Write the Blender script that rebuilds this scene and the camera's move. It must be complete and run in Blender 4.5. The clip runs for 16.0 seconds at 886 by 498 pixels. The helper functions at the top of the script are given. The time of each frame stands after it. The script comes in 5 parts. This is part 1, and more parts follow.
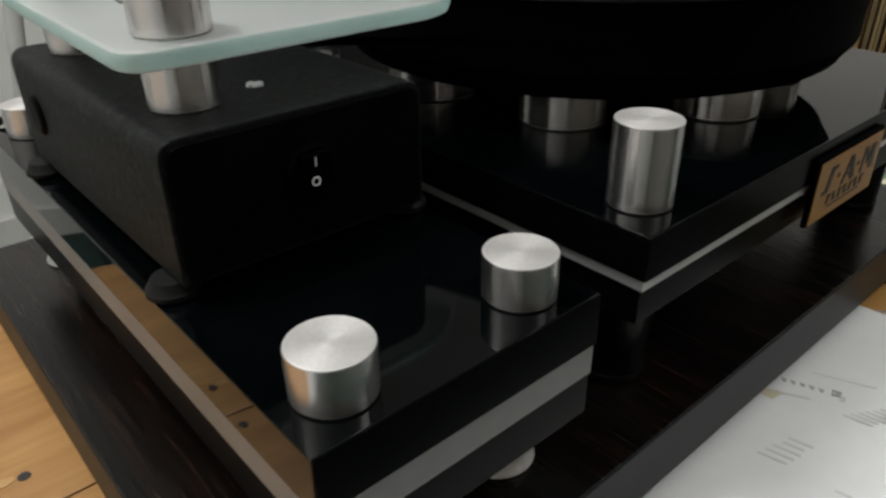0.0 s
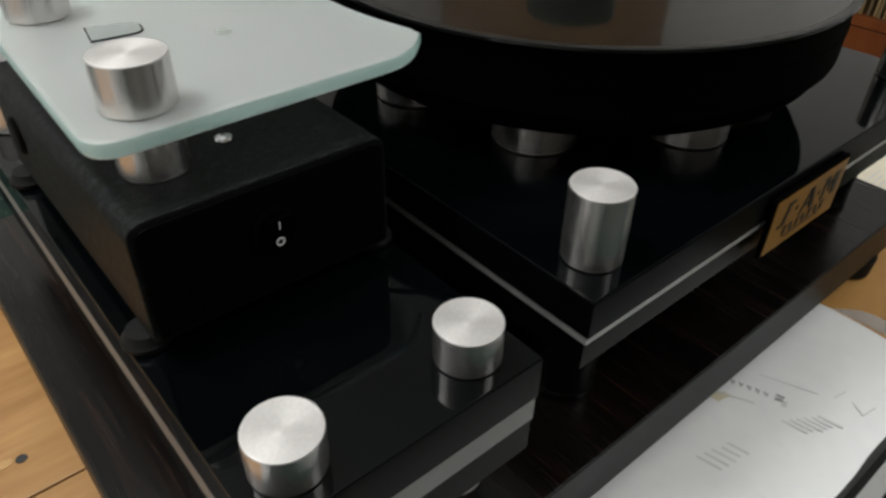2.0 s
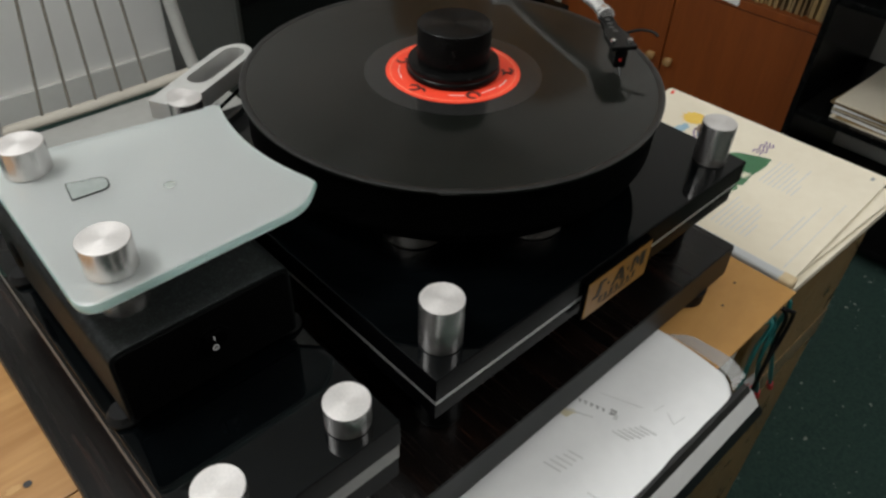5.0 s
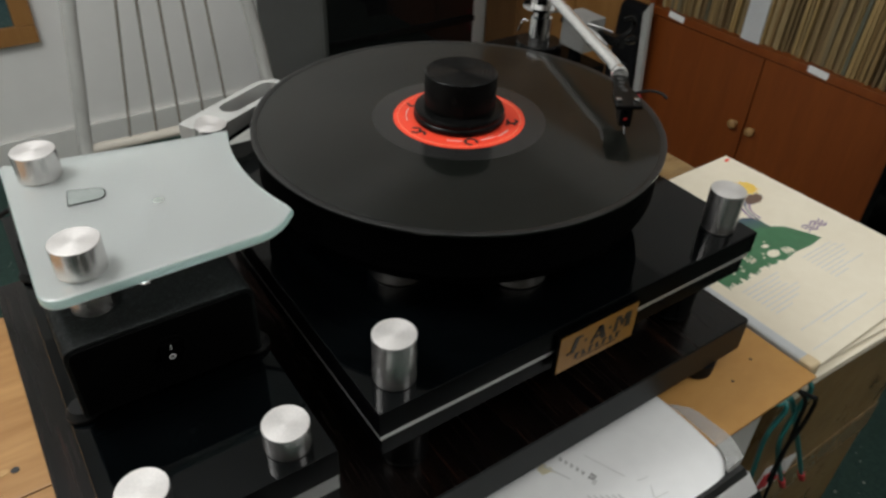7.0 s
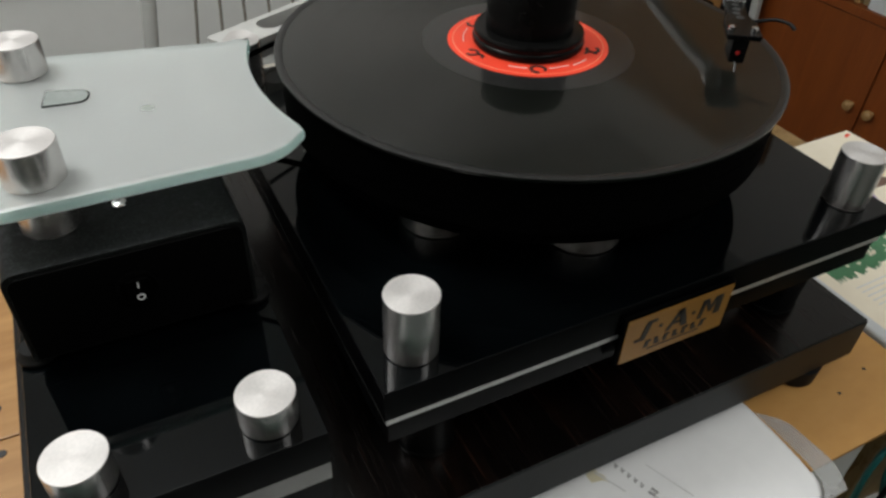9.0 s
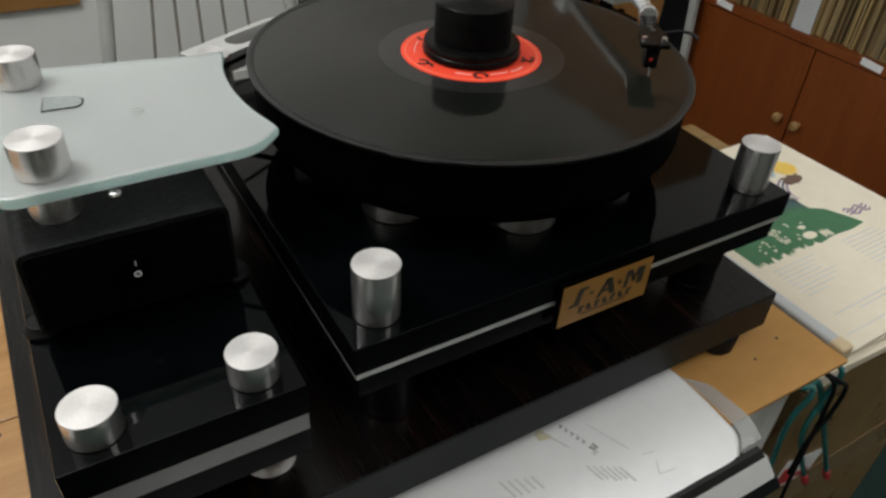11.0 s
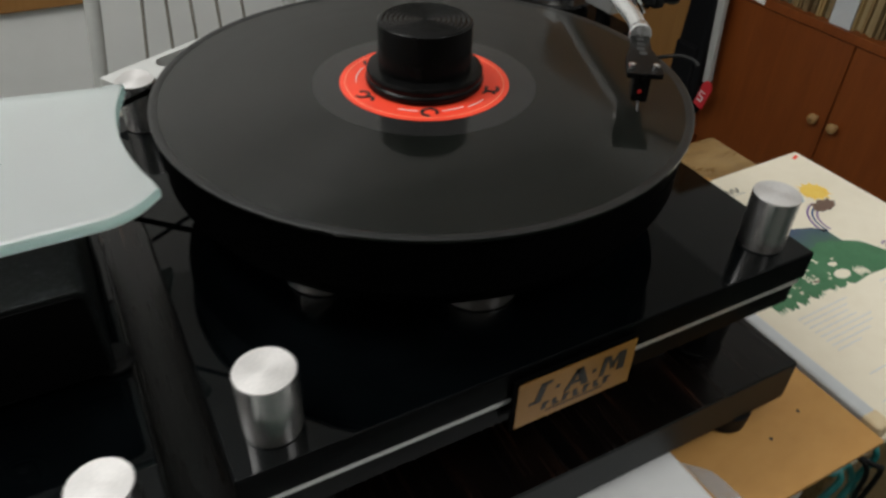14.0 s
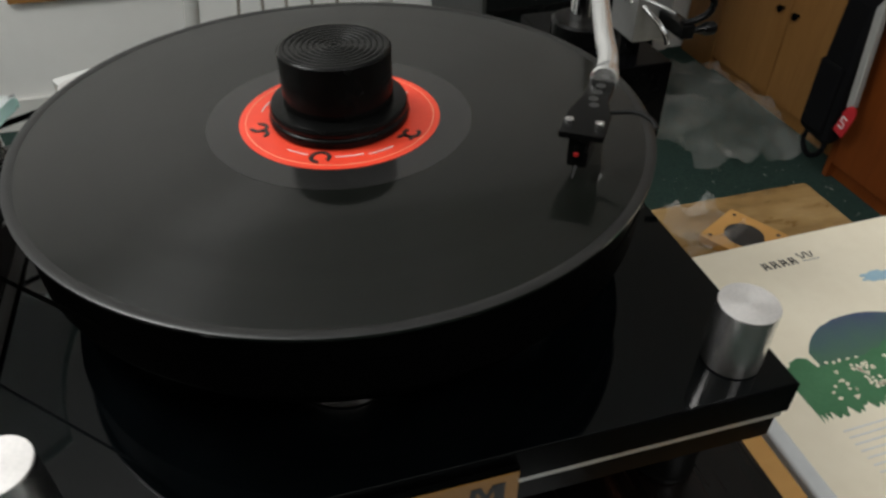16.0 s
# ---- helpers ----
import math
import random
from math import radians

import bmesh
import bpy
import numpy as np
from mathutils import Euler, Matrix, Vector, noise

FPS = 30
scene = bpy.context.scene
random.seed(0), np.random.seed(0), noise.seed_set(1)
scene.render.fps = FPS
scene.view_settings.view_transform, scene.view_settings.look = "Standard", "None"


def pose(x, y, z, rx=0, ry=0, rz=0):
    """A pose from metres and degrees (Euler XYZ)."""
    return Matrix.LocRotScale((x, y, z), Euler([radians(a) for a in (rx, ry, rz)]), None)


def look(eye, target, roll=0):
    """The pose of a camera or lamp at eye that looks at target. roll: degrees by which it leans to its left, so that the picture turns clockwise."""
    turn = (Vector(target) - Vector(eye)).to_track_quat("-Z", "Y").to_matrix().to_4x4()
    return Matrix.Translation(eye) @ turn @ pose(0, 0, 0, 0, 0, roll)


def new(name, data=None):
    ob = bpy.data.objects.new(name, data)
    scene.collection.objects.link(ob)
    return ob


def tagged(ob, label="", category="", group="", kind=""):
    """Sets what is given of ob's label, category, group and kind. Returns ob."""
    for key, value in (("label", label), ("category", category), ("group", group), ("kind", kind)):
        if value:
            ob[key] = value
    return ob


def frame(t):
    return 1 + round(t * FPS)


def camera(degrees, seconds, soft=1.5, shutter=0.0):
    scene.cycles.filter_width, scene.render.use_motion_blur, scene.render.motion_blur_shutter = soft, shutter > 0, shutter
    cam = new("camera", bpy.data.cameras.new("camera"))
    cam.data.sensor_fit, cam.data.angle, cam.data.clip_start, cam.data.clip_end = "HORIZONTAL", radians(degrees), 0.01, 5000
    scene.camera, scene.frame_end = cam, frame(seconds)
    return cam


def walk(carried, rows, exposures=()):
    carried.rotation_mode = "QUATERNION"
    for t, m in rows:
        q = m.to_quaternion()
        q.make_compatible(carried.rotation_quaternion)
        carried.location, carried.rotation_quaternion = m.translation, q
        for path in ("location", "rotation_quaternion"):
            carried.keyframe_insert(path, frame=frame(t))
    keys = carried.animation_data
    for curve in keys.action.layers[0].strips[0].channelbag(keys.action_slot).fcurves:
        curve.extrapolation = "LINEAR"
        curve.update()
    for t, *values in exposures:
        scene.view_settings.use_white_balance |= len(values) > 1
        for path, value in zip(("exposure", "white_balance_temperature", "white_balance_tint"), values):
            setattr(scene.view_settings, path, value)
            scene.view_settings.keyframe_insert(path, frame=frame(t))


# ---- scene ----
cam = camera(62.9, 16.0, soft=2.6, shutter=0.5)
PATH = [
    (0, (-0.2267, -0.1434, 0.2564), (0.3482, 0.5176, -0.2258), -0.77),
    (0.5, (-0.2415, -0.1524, 0.2592), (0.3393, 0.5133, -0.2093), -1.24),
    (1, (-0.2427, -0.1545, 0.2613), (0.3372, 0.5121, -0.2071), -0.72),
    (1.5, (-0.2247, -0.1450, 0.2828), (0.3377, 0.4970, -0.2382), 0.66),
    (2, (-0.2018, -0.1398, 0.3152), (0.3216, 0.4641, -0.2859), 1.21),
    (2.5, (-0.1922, -0.1361, 0.3363), (0.3323, 0.4360, -0.2943), 0.73),
    (3, (-0.1974, -0.1377, 0.3792), (0.3177, 0.4191, -0.2724), -0.07),
    (3.5, (-0.1919, -0.1559, 0.4087), (0.3206, 0.3754, -0.2659), 1.50),
    (4, (-0.1994, -0.1632, 0.4279), (0.3347, 0.3766, -0.2228), 2.59),
    (4.2, (-0.1995, -0.1710, 0.4352), (0.3349, 0.3642, -0.2190), 2.20),
    (6.3, (-0.2045, -0.2402, 0.4535), (0.3175, 0.3425, -0.1694), 3.28),
    (6.5, (-0.1918, -0.2442, 0.4535), (0.3255, 0.3504, -0.1620), 3.48),
    (7, (-0.1516, -0.2540, 0.4504), (0.3153, 0.3957, -0.1495), 2.47),
    (7.5, (-0.1232, -0.2442, 0.4331), (0.2917, 0.4299, -0.1779), 1.84),
    (8, (-0.1193, -0.2307, 0.4032), (0.2596, 0.4578, -0.2152), 2.93),
    (8.5, (-0.1048, -0.2224, 0.3901), (0.2652, 0.4630, -0.2371), 2.94),
    (9, (-0.0983, -0.2109, 0.3852), (0.2665, 0.4712, -0.2486), 2.50),
    (9.5, (-0.1005, -0.2205, 0.3838), (0.2527, 0.4644, -0.2536), 1.33),
    (10, (-0.1012, -0.2382, 0.3863), (0.2933, 0.4259, -0.2487), 3.61),
    (10.2, (-0.1015, -0.2433, 0.3898), (0.2904, 0.4230, -0.2446), 3.31),
    (12.3, (-0.1724, -0.2764, 0.4150), (0.3172, 0.3887, -0.1488), 4.49),
    (12.5, (-0.1714, -0.2759, 0.4166), (0.3089, 0.3889, -0.1556), 4.34),
    (13, (-0.1425, -0.2623, 0.4166), (0.3139, 0.4195, -0.1551), 1.15),
    (13.5, (-0.0908, -0.2356, 0.4068), (0.3324, 0.4505, -0.1849), 0.50),
    (14, (-0.0350, -0.2048, 0.3883), (0.3492, 0.4795, -0.2315), 2.05),
    (14.5, (0.0112, -0.1863, 0.3824), (0.3749, 0.5208, -0.2240), 2.00),
    (15, (0.0324, -0.1674, 0.3722), (0.3597, 0.5456, -0.2479), 0.91),
    (15.5, (0.0677, -0.1690, 0.3851), (0.3358, 0.5568, -0.2484), -0.36),
    (16, (0.1059, -0.1781, 0.3788), (0.3198, 0.5676, -0.2522), 0.11),
]
walk(cam, [(t, look(eye, target, roll)) for t, eye, target, roll in PATH])

# ---- light ----
world = bpy.data.worlds.new("world")
scene.world = world
world.use_nodes = True
world.node_tree.nodes["Background"].inputs[0].default_value = (0.9, 0.95, 1.0, 1)
world.node_tree.nodes["Background"].inputs[1].default_value = 0.02

FLOOR, CEIL = -0.74, 1.66


LAMPS = ((-0.50, 0.45, CEIL - 0.46), (0.50, -0.62, CEIL - 0.46))
for spot, power in zip(LAMPS, (39.0, 15.5)):
    bulb = bpy.data.lights.new("lantern_light", "POINT")
    bulb.energy, bulb.color, bulb.shadow_soft_size = power, (0.955, 0.965, 0.95), 0.22
    new("lantern_light", bulb).location = spot

# ---- materials ----


class Mat:
    """A small wrapper to build node materials."""

    def __init__(self, name, colour=(0.5, 0.5, 0.5), rough=0.5, metal=0.0, **more):
        self.m = bpy.data.materials.new(name)
        self.m.use_nodes = True
        self.nt = self.m.node_tree
        self.b = self.nt.nodes["Principled BSDF"]
        self.b.inputs["Base Color"].default_value = (*colour, 1)
        self.b.inputs["Roughness"].default_value = rough
        self.b.inputs["Metallic"].default_value = metal
        for k, v in more.items():
            self.b.inputs[k.replace("_", " ")].default_value = v

    def node(self, kind, **sets):
        n = self.nt.nodes.new(kind)
        for k, v in sets.items():
            if k in n.inputs:
                n.inputs[k].default_value = v
        return n

    def link(self, a, b):
        self.nt.links.new(a, b)

    def coords(self, scale=(1, 1, 1), rot=(0, 0, 0)):
        tc = self.node("ShaderNodeTexCoord")
        mp = self.node("ShaderNodeMapping", Scale=scale, Rotation=[radians(a) for a in rot])
        self.link(tc.outputs["Object"], mp.inputs["Vector"])
        return mp.outputs["Vector"]

    def noise(self, scale, vec=None, detail=4.0, rough=0.55):
        n = self.node("ShaderNodeTexNoise", Scale=scale, Detail=detail, Roughness=rough)
        self.link(vec or self.coords(), n.inputs["Vector"])
        return n.outputs["Fac"]

    def ramp(self, fac, *stops):
        r = self.node("ShaderNodeValToRGB")
        els = r.color_ramp.elements
        while len(els) < len(stops):
            els.new(0.5)
        for e, (p, c) in zip(els, stops):
            e.position, e.color = p, (*c, 1)
        self.link(fac, r.inputs["Fac"])
        return r.outputs["Color"]

    def value(self, fac, lo, hi):
        r = self.node("ShaderNodeMapRange")
        r.inputs["To Min"].default_value, r.inputs["To Max"].default_value = lo, hi
        self.link(fac, r.inputs["Value"])
        return r.outputs["Result"]

    def mix(self, fac, a, b, blend="MIX"):
        n = self.nt.nodes.new("ShaderNodeMix")
        n.data_type, n.blend_type = "RGBA", blend
        for sock, v in ((n.inputs[0], fac), (n.inputs[6], a), (n.inputs[7], b)):
            if isinstance(v, bpy.types.NodeSocket):
                self.link(v, sock)
            else:
                sock.default_value = v if isinstance(v, float) else (*v, 1)
        return n.outputs[2]

    def colour(self, out):
        self.link(out, self.b.inputs["Base Color"])
        return self

    def rough(self, out):
        self.link(out, self.b.inputs["Roughness"])
        return self

    def bump(self, out, dist=0.001, strength=0.5):
        n = self.node("ShaderNodeBump", Strength=strength, Distance=dist)
        self.link(out, n.inputs["Height"])
        self.link(n.outputs["Normal"], self.b.inputs["Normal"])
        return self


def mottled(name, a, b, scale, rough=(0.4, 0.6), bump=0.0, detail=5.0, stretch=(1, 1, 1), metal=0.0, **more):
    """A plain paint, paper or plastic with two scales of variation."""
    w = Mat(name, a, rough[0], metal, **more)
    v = w.coords(stretch)
    n1, n2 = w.noise(scale, v, detail), w.noise(scale * 7.3, v, 3.0)
    f = w.mix(0.35, n1, n2)
    w.colour(w.ramp(f, (0.3, a), (0.7, b)))
    w.rough(w.value(n1, *rough))
    if bump:
        w.bump(n2, bump, 0.6)
    return w.m


def wood(name, dark, light, scale, stretch, rough=(0.35, 0.5), bump=0.0003, **more):
    """Wood with streaks along the axis of least stretch."""
    w = Mat(name, dark, rough[0], **more)
    v = w.coords(stretch)
    n1, n2 = w.noise(scale, v, 6.0, 0.62), w.noise(scale * 4.7, v, 3.0)
    big = w.noise(scale * 0.21, w.coords(), 2.0)
    f = w.mix(0.4, n1, n2)
    c = w.ramp(f, (0.32, dark), (0.52, tuple((d + l) / 2 for d, l in zip(dark, light))), (0.7, light))
    w.colour(w.mix(w.value(big, 0.0, 0.5), c, tuple(d * 0.7 + l * 0.1 for d, l in zip(dark, light))))
    w.rough(w.value(n2, *rough)).bump(n2, bump, 0.5)
    return w.m


def macassar():
    w = Mat("macassar_veneer", (0.005, 0.004, 0.0035), 0.25, Specular_IOR_Level=0.30)
    n1, n2 = w.noise(10.0, w.coords((9, 0.45, 1)), 6.0, 0.62), w.noise(60.0, w.coords((7, 0.3, 1)), 3.0)
    f = w.mix(0.35, n1, n2)
    w.colour(w.ramp(f, (0.40, (0.0012, 0.0010, 0.0010)), (0.52, (0.0035, 0.0020, 0.0015)), (0.60, (0.0075, 0.0034, 0.0022)), (0.74, (0.034, 0.0115, 0.0055))))
    w.rough(w.value(n2, 0.2, 0.32)).bump(n2, 0.0002, 0.4)
    return w.m


def crackle():
    w = Mat("black_crackle_paint", (0.006, 0.006, 0.006), 0.5, Specular_IOR_Level=0.10)
    n1, n2, n3 = w.noise(900.0, None, 2.0, 0.6), w.noise(60.0, None, 4.0, 0.6), w.noise(260.0, None, 3.0, 0.6)
    c = w.ramp(n1, (0.42, (0.0020, 0.0023, 0.0023)), (0.56, (0.0065, 0.0078, 0.0076)), (0.70, (0.025, 0.029, 0.029)))
    pale = w.ramp(n3, (0.52, (0.004, 0.0045, 0.0045)), (0.70, (0.042, 0.050, 0.051)))
    w.colour(w.mix(w.ramp(n2, (0.42, (0.0, 0.0, 0.0)), (0.66, (0.55, 0.55, 0.55))), c, pale))
    w.rough(w.value(n3, 0.62, 0.38)).bump(n1, 0.0003, 0.35)
    return w.m


def piano_black():
    w = Mat("piano_black_acrylic", (0.004, 0.004, 0.005), 0.04, Specular_IOR_Level=0.20)
    n = w.noise(35.0)
    w.rough(w.value(w.noise(9.0), 0.025, 0.07))
    w.colour(w.ramp(n, (0.3, (0.0006, 0.0009, 0.0011)), (0.8, (0.0014, 0.0020, 0.0024))))
    return w.m


def brushed(name, colour, rough=0.3, turned=True):
    """Turned (round the local z axis) or brushed aluminium."""
    w = Mat(name, colour, rough, 0.93, Anisotropic=0.8, Anisotropic_Rotation=0.25)
    t = w.node("ShaderNodeTangent")
    t.direction_type, t.axis = "RADIAL", "Z"
    if turned:
        w.link(t.outputs["Tangent"], w.b.inputs["Tangent"])
    tc = w.node("ShaderNodeTexCoord")
    sep = w.node("ShaderNodeSeparateXYZ")
    w.link(tc.outputs["Object"], sep.inputs[0])
    ln = w.node("ShaderNodeVectorMath")
    ln.operation = "LENGTH"
    cmb = w.node("ShaderNodeCombineXYZ")
    w.link(sep.outputs[0], cmb.inputs[0]), w.link(sep.outputs[1], cmb.inputs[1])
    w.link(cmb.outputs[0], ln.inputs[0])
    rad = w.node("ShaderNodeCombineXYZ")
    w.link(ln.outputs["Value"], rad.inputs[0]), w.link(sep.outputs[2], rad.inputs[2])
    rings = w.noise(2600.0, rad.outputs[0], 2.0)
    grain = w.mix(w.noise(60.0), colour, tuple(c * 0.88 for c in colour))
    g = w.node("ShaderNodeNewGeometry")
    nz = w.node("ShaderNodeSeparateXYZ")
    w.link(g.outputs["Normal"], nz.inputs[0])
    up = w.node("ShaderNodeMath")
    up.operation = "ABSOLUTE"
    w.link(nz.outputs[2], up.inputs[0])
    # ends: fine grain, plus darkening in the colour that tones down their lit tops
    dimmed_ends = w.mix(w.noise(700.0, None, 2.0), tuple(c * 0.70 for c in colour), tuple(c * 0.90 for c in (colour[0] * 1.02, colour[1], colour[2] * 0.985)))
    w.colour(w.mix(up.outputs[0], grain, dimmed_ends))
    # ends are rougher and less metallic to soften glare, turned sides keep their ring marks
    w.link(w.value(up.outputs[0], 0.94, 0.42), w.b.inputs["Anisotropic"])
    w.link(w.value(up.outputs[0], 0.98, 0.74), w.b.inputs["Metallic"])
    w.rough(w.value(up.outputs[0], rough * 0.50, rough * 1.4))
    if turned:
        w.bump(rings, 0.00003, 0.06)
    return w.m


def vinyl():
    """Grooved vinyl: rings of fine grooves, turned round the local z axis."""
    w = Mat("black_vinyl", (0.012, 0.012, 0.012), 0.2, 0.0, Anisotropic=0.92, Anisotropic_Rotation=0.25, Specular_IOR_Level=0.09, Coat_Weight=0.66, Coat_Roughness=0.07)
    t = w.node("ShaderNodeTangent")
    t.direction_type, t.axis = "RADIAL", "Z"
    w.link(t.outputs["Tangent"], w.b.inputs["Tangent"])
    tc = w.node("ShaderNodeTexCoord")
    ln = w.node("ShaderNodeVectorMath")
    ln.operation = "LENGTH"
    w.link(tc.outputs["Object"], ln.inputs[0])
    rad = w.node("ShaderNodeCombineXYZ")
    w.link(ln.outputs["Value"], rad.inputs[0])
    bands = w.noise(90.0, rad.outputs[0], 3.0)
    fine = w.noise(2500.0, rad.outputs[0], 2.0)
    w.rough(w.value(bands, 0.26, 0.40))
    dust = w.noise(240.0, None, 2.0)
    w.colour(w.mix(w.value(dust, 0.0, 0.25), w.ramp(bands, (0.3, (0.0016, 0.0021, 0.0016)), (0.7, (0.0038, 0.0046, 0.0036))), (0.0085, 0.0100, 0.0082)))
    w.bump(fine, 0.00002, 0.08)
    return w.m


def frosted():
    w = Mat("frosted_glass", (0.85, 0.92, 0.91), 0.28, 0.0, IOR=1.55, Transmission_Weight=0.5)
    w.b.inputs["Roughness"].default_value = 0.33
    g = w.node("ShaderNodeNewGeometry")
    sep = w.node("ShaderNodeSeparateXYZ")
    w.link(g.outputs["Normal"], sep.inputs[0])
    ab = w.node("ShaderNodeMath")
    ab.operation = "ABSOLUTE"
    w.link(sep.outputs[2], ab.inputs[0])
    face = w.mix(w.noise(14.0), (0.84, 0.88, 0.87), (0.88, 0.91, 0.90))
    w.colour(w.mix(ab.outputs[0], (0.56, 0.87, 0.82), face))
    w.link(w.value(ab.outputs[0], 0.62, 0.74), w.b.inputs["Transmission Weight"])
    return w.m


def carpet():
    w = Mat("green_carpet", (0.012, 0.035, 0.028), 0.95)
    n1, n2 = w.noise(160.0), w.noise(6.0)
    c = w.ramp(n1, (0.3, (0.010, 0.030, 0.026)), (0.72, (0.030, 0.070, 0.055)))
    flecks = w.ramp(w.noise(75.0, None, 1.0), (0.73, (0, 0, 0)), (0.76, (1, 1, 1)))
    c = w.mix(w.value(n2, 0.0, 0.5), c, (0.016, 0.045, 0.036))
    w.colour(w.mix(flecks, c, (0.30, 0.30, 0.26)))
    w.bump(n1, 0.004, 0.8)
    return w.m


def polythene():
    w = Mat("clear_polythene", (0.80, 0.80, 0.77), 0.14, 0.0)
    w.b.inputs["Alpha"].default_value = 0.22
    w.link(w.value(w.noise(11.0, None, 6.0, 0.7), -0.10, 0.36), w.b.inputs["Alpha"])
    return w.m


def flap():
    w = Mat("clear_grey_plastic", (0.62, 0.62, 0.61), 0.25)
    w.link(w.value(w.noise(30.0), 0.25, 0.45), w.b.inputs["Alpha"])
    return w.m


def parcel_tape():
    """Cardboard under overlapping strips of wrinkled brown tape."""
    w = Mat("brown_taped_card", (0.35, 0.23, 0.11), 0.3)
    n1, n2 = w.noise(6.0, w.coords((0.9, 6, 0.9), (0, 0, 4)), 6.0, 0.65), w.noise(22.0, w.coords((1, 2.5, 0.8)), 5.0, 0.7)
    big = w.noise(7.0, w.coords((1, 1, 0.5)), 3.0)
    c = w.ramp(w.mix(0.45, n1, n2), (0.34, (0.08, 0.042, 0.013)), (0.48, (0.21, 0.125, 0.045)), (0.60, (0.32, 0.21, 0.09)), (0.72, (0.50, 0.37, 0.20)))
    w.colour(w.mix(w.value(big, 0.0, 0.6), c, (0.22, 0.13, 0.045)))
    w.rough(w.value(n2, 0.16, 0.45)).bump(n2, 0.003, 0.8)
    return w.m


BLACK = piano_black()
ALU = brushed("turned_aluminium", (0.72, 0.70, 0.69), 0.45)
ALU_FLAT = mottled("satin_aluminium", (0.66, 0.66, 0.65), (0.74, 0.74, 0.72), 30.0, (0.40, 0.52), metal=0.8)
ARM_SILVER = mottled("satin_silver_tube", (0.80, 0.80, 0.795), (0.86, 0.86, 0.85), 40.0, (0.20, 0.30), metal=0.8)
CHROME = mottled("chrome", (0.75, 0.75, 0.76), (0.82, 0.82, 0.82), 20.0, (0.08, 0.16), metal=1.0)
VINYL = vinyl()
DEAD_WAX = mottled("smooth_vinyl", (0.012, 0.012, 0.0118), (0.016, 0.016, 0.0156), 60.0, (0.12, 0.18), Specular_IOR_Level=0.55)
LIP = mottled("vinyl_lip", (0.008, 0.008, 0.008), (0.013, 0.013, 0.0125), 60.0, (0.30, 0.40), Specular_IOR_Level=0.40)
MATT = mottled("matt_black_delrin", (0.002, 0.002, 0.002), (0.005, 0.005, 0.005), 40.0, (0.20, 0.30), Specular_IOR_Level=0.13)
PLATTER = mottled("black_platter_acetal", (0.0008, 0.0008, 0.0008), (0.0016, 0.0016, 0.0016), 40.0, (0.55, 0.65), Specular_IOR_Level=0.01)
RUBBER = mottled("black_rubber", (0.004, 0.004, 0.004), (0.008, 0.008, 0.008), 60.0, (0.5, 0.65), Specular_IOR_Level=0.15)
CRACKLE = crackle()
SATIN = mottled("black_satin_panel", (0.001, 0.001, 0.001), (0.002, 0.002, 0.002), 50.0, (0.42, 0.52), Specular_IOR_Level=0.03)
GLASS = frosted()
# acrylic with its reflections turned down, for faces that should stay dark
DIM_BLACK = mottled("dim_black_acrylic", (0.001, 0.001, 0.0012), (0.002, 0.002, 0.0024), 35.0, (0.2, 0.28), Specular_IOR_Level=0.04)
MACASSAR = macassar()
GREY_EDGE = mottled("dark_grey_lacquer", (0.0060, 0.0082, 0.0086), (0.0105, 0.0132, 0.0138), 18.0, (0.34, 0.46), Specular_IOR_Level=0.13)
PINE = wood("varnished_plywood", (0.31, 0.142, 0.038), (0.54, 0.30, 0.105), 5.0, (0.7, 7, 1), (0.34, 0.5))
BOARD = wood("orange_fibreboard", (0.44, 0.215, 0.055), (0.56, 0.305, 0.090), 14.0, (1, 1.6, 1), (0.5, 0.65))
TEAK = wood("red_brown_veneer", (0.170, 0.037, 0.0050), (0.265, 0.070, 0.0105), 5.0, (5, 5, 0.5), (0.34, 0.5))
WARD = wood("honey_wood_veneer", (0.29, 0.132, 0.036), (0.42, 0.21, 0.066), 4.0, (5, 5, 0.5), (0.4, 0.55))
CARPET = carpet()
WALL = mottled("white_wall_paint", (0.81, 0.80, 0.775), (0.86, 0.85, 0.83), 3.0, (0.6, 0.8), 0.0008)
CEILING_PAINT = mottled("ceiling_emulsion", (0.74, 0.745, 0.735), (0.80, 0.805, 0.795), 2.5, (0.7, 0.85), 0.0008)
DARK_RED = mottled("dark_red_plastic", (0.30, 0.008, 0.008), (0.40, 0.015, 0.012), 60.0, (0.4, 0.5))
# south wall is out of view; its beige is set to brighten metal reflections
UNSEEN_WALL = mottled("beige_unseen_wall", (0.20, 0.18, 0.155), (0.27, 0.245, 0.215), 9.0, (0.8, 0.95), stretch=(6, 6, 0.3))
DULL_ALU = mottled("dull_aluminium", (0.26, 0.26, 0.255), (0.33, 0.33, 0.32), 30.0, (0.42, 0.55), metal=0.7)
WHITE = mottled("white_gloss_paint", (0.70, 0.69, 0.66), (0.78, 0.77, 0.74), 5.0, (0.35, 0.5))
PAPER = mottled("white_paper", (0.78, 0.78, 0.785), (0.85, 0.85, 0.85), 12.0, (0.6, 0.75), 0.0004)
CREAM = mottled("cream_card", (0.74, 0.66, 0.52), (0.82, 0.75, 0.61), 9.0, (0.45, 0.6))
CARTON = parcel_tape()
RED = mottled("red_label_paper", (0.72, 0.045, 0.020), (0.85, 0.07, 0.03), 30.0, (0.4, 0.5))
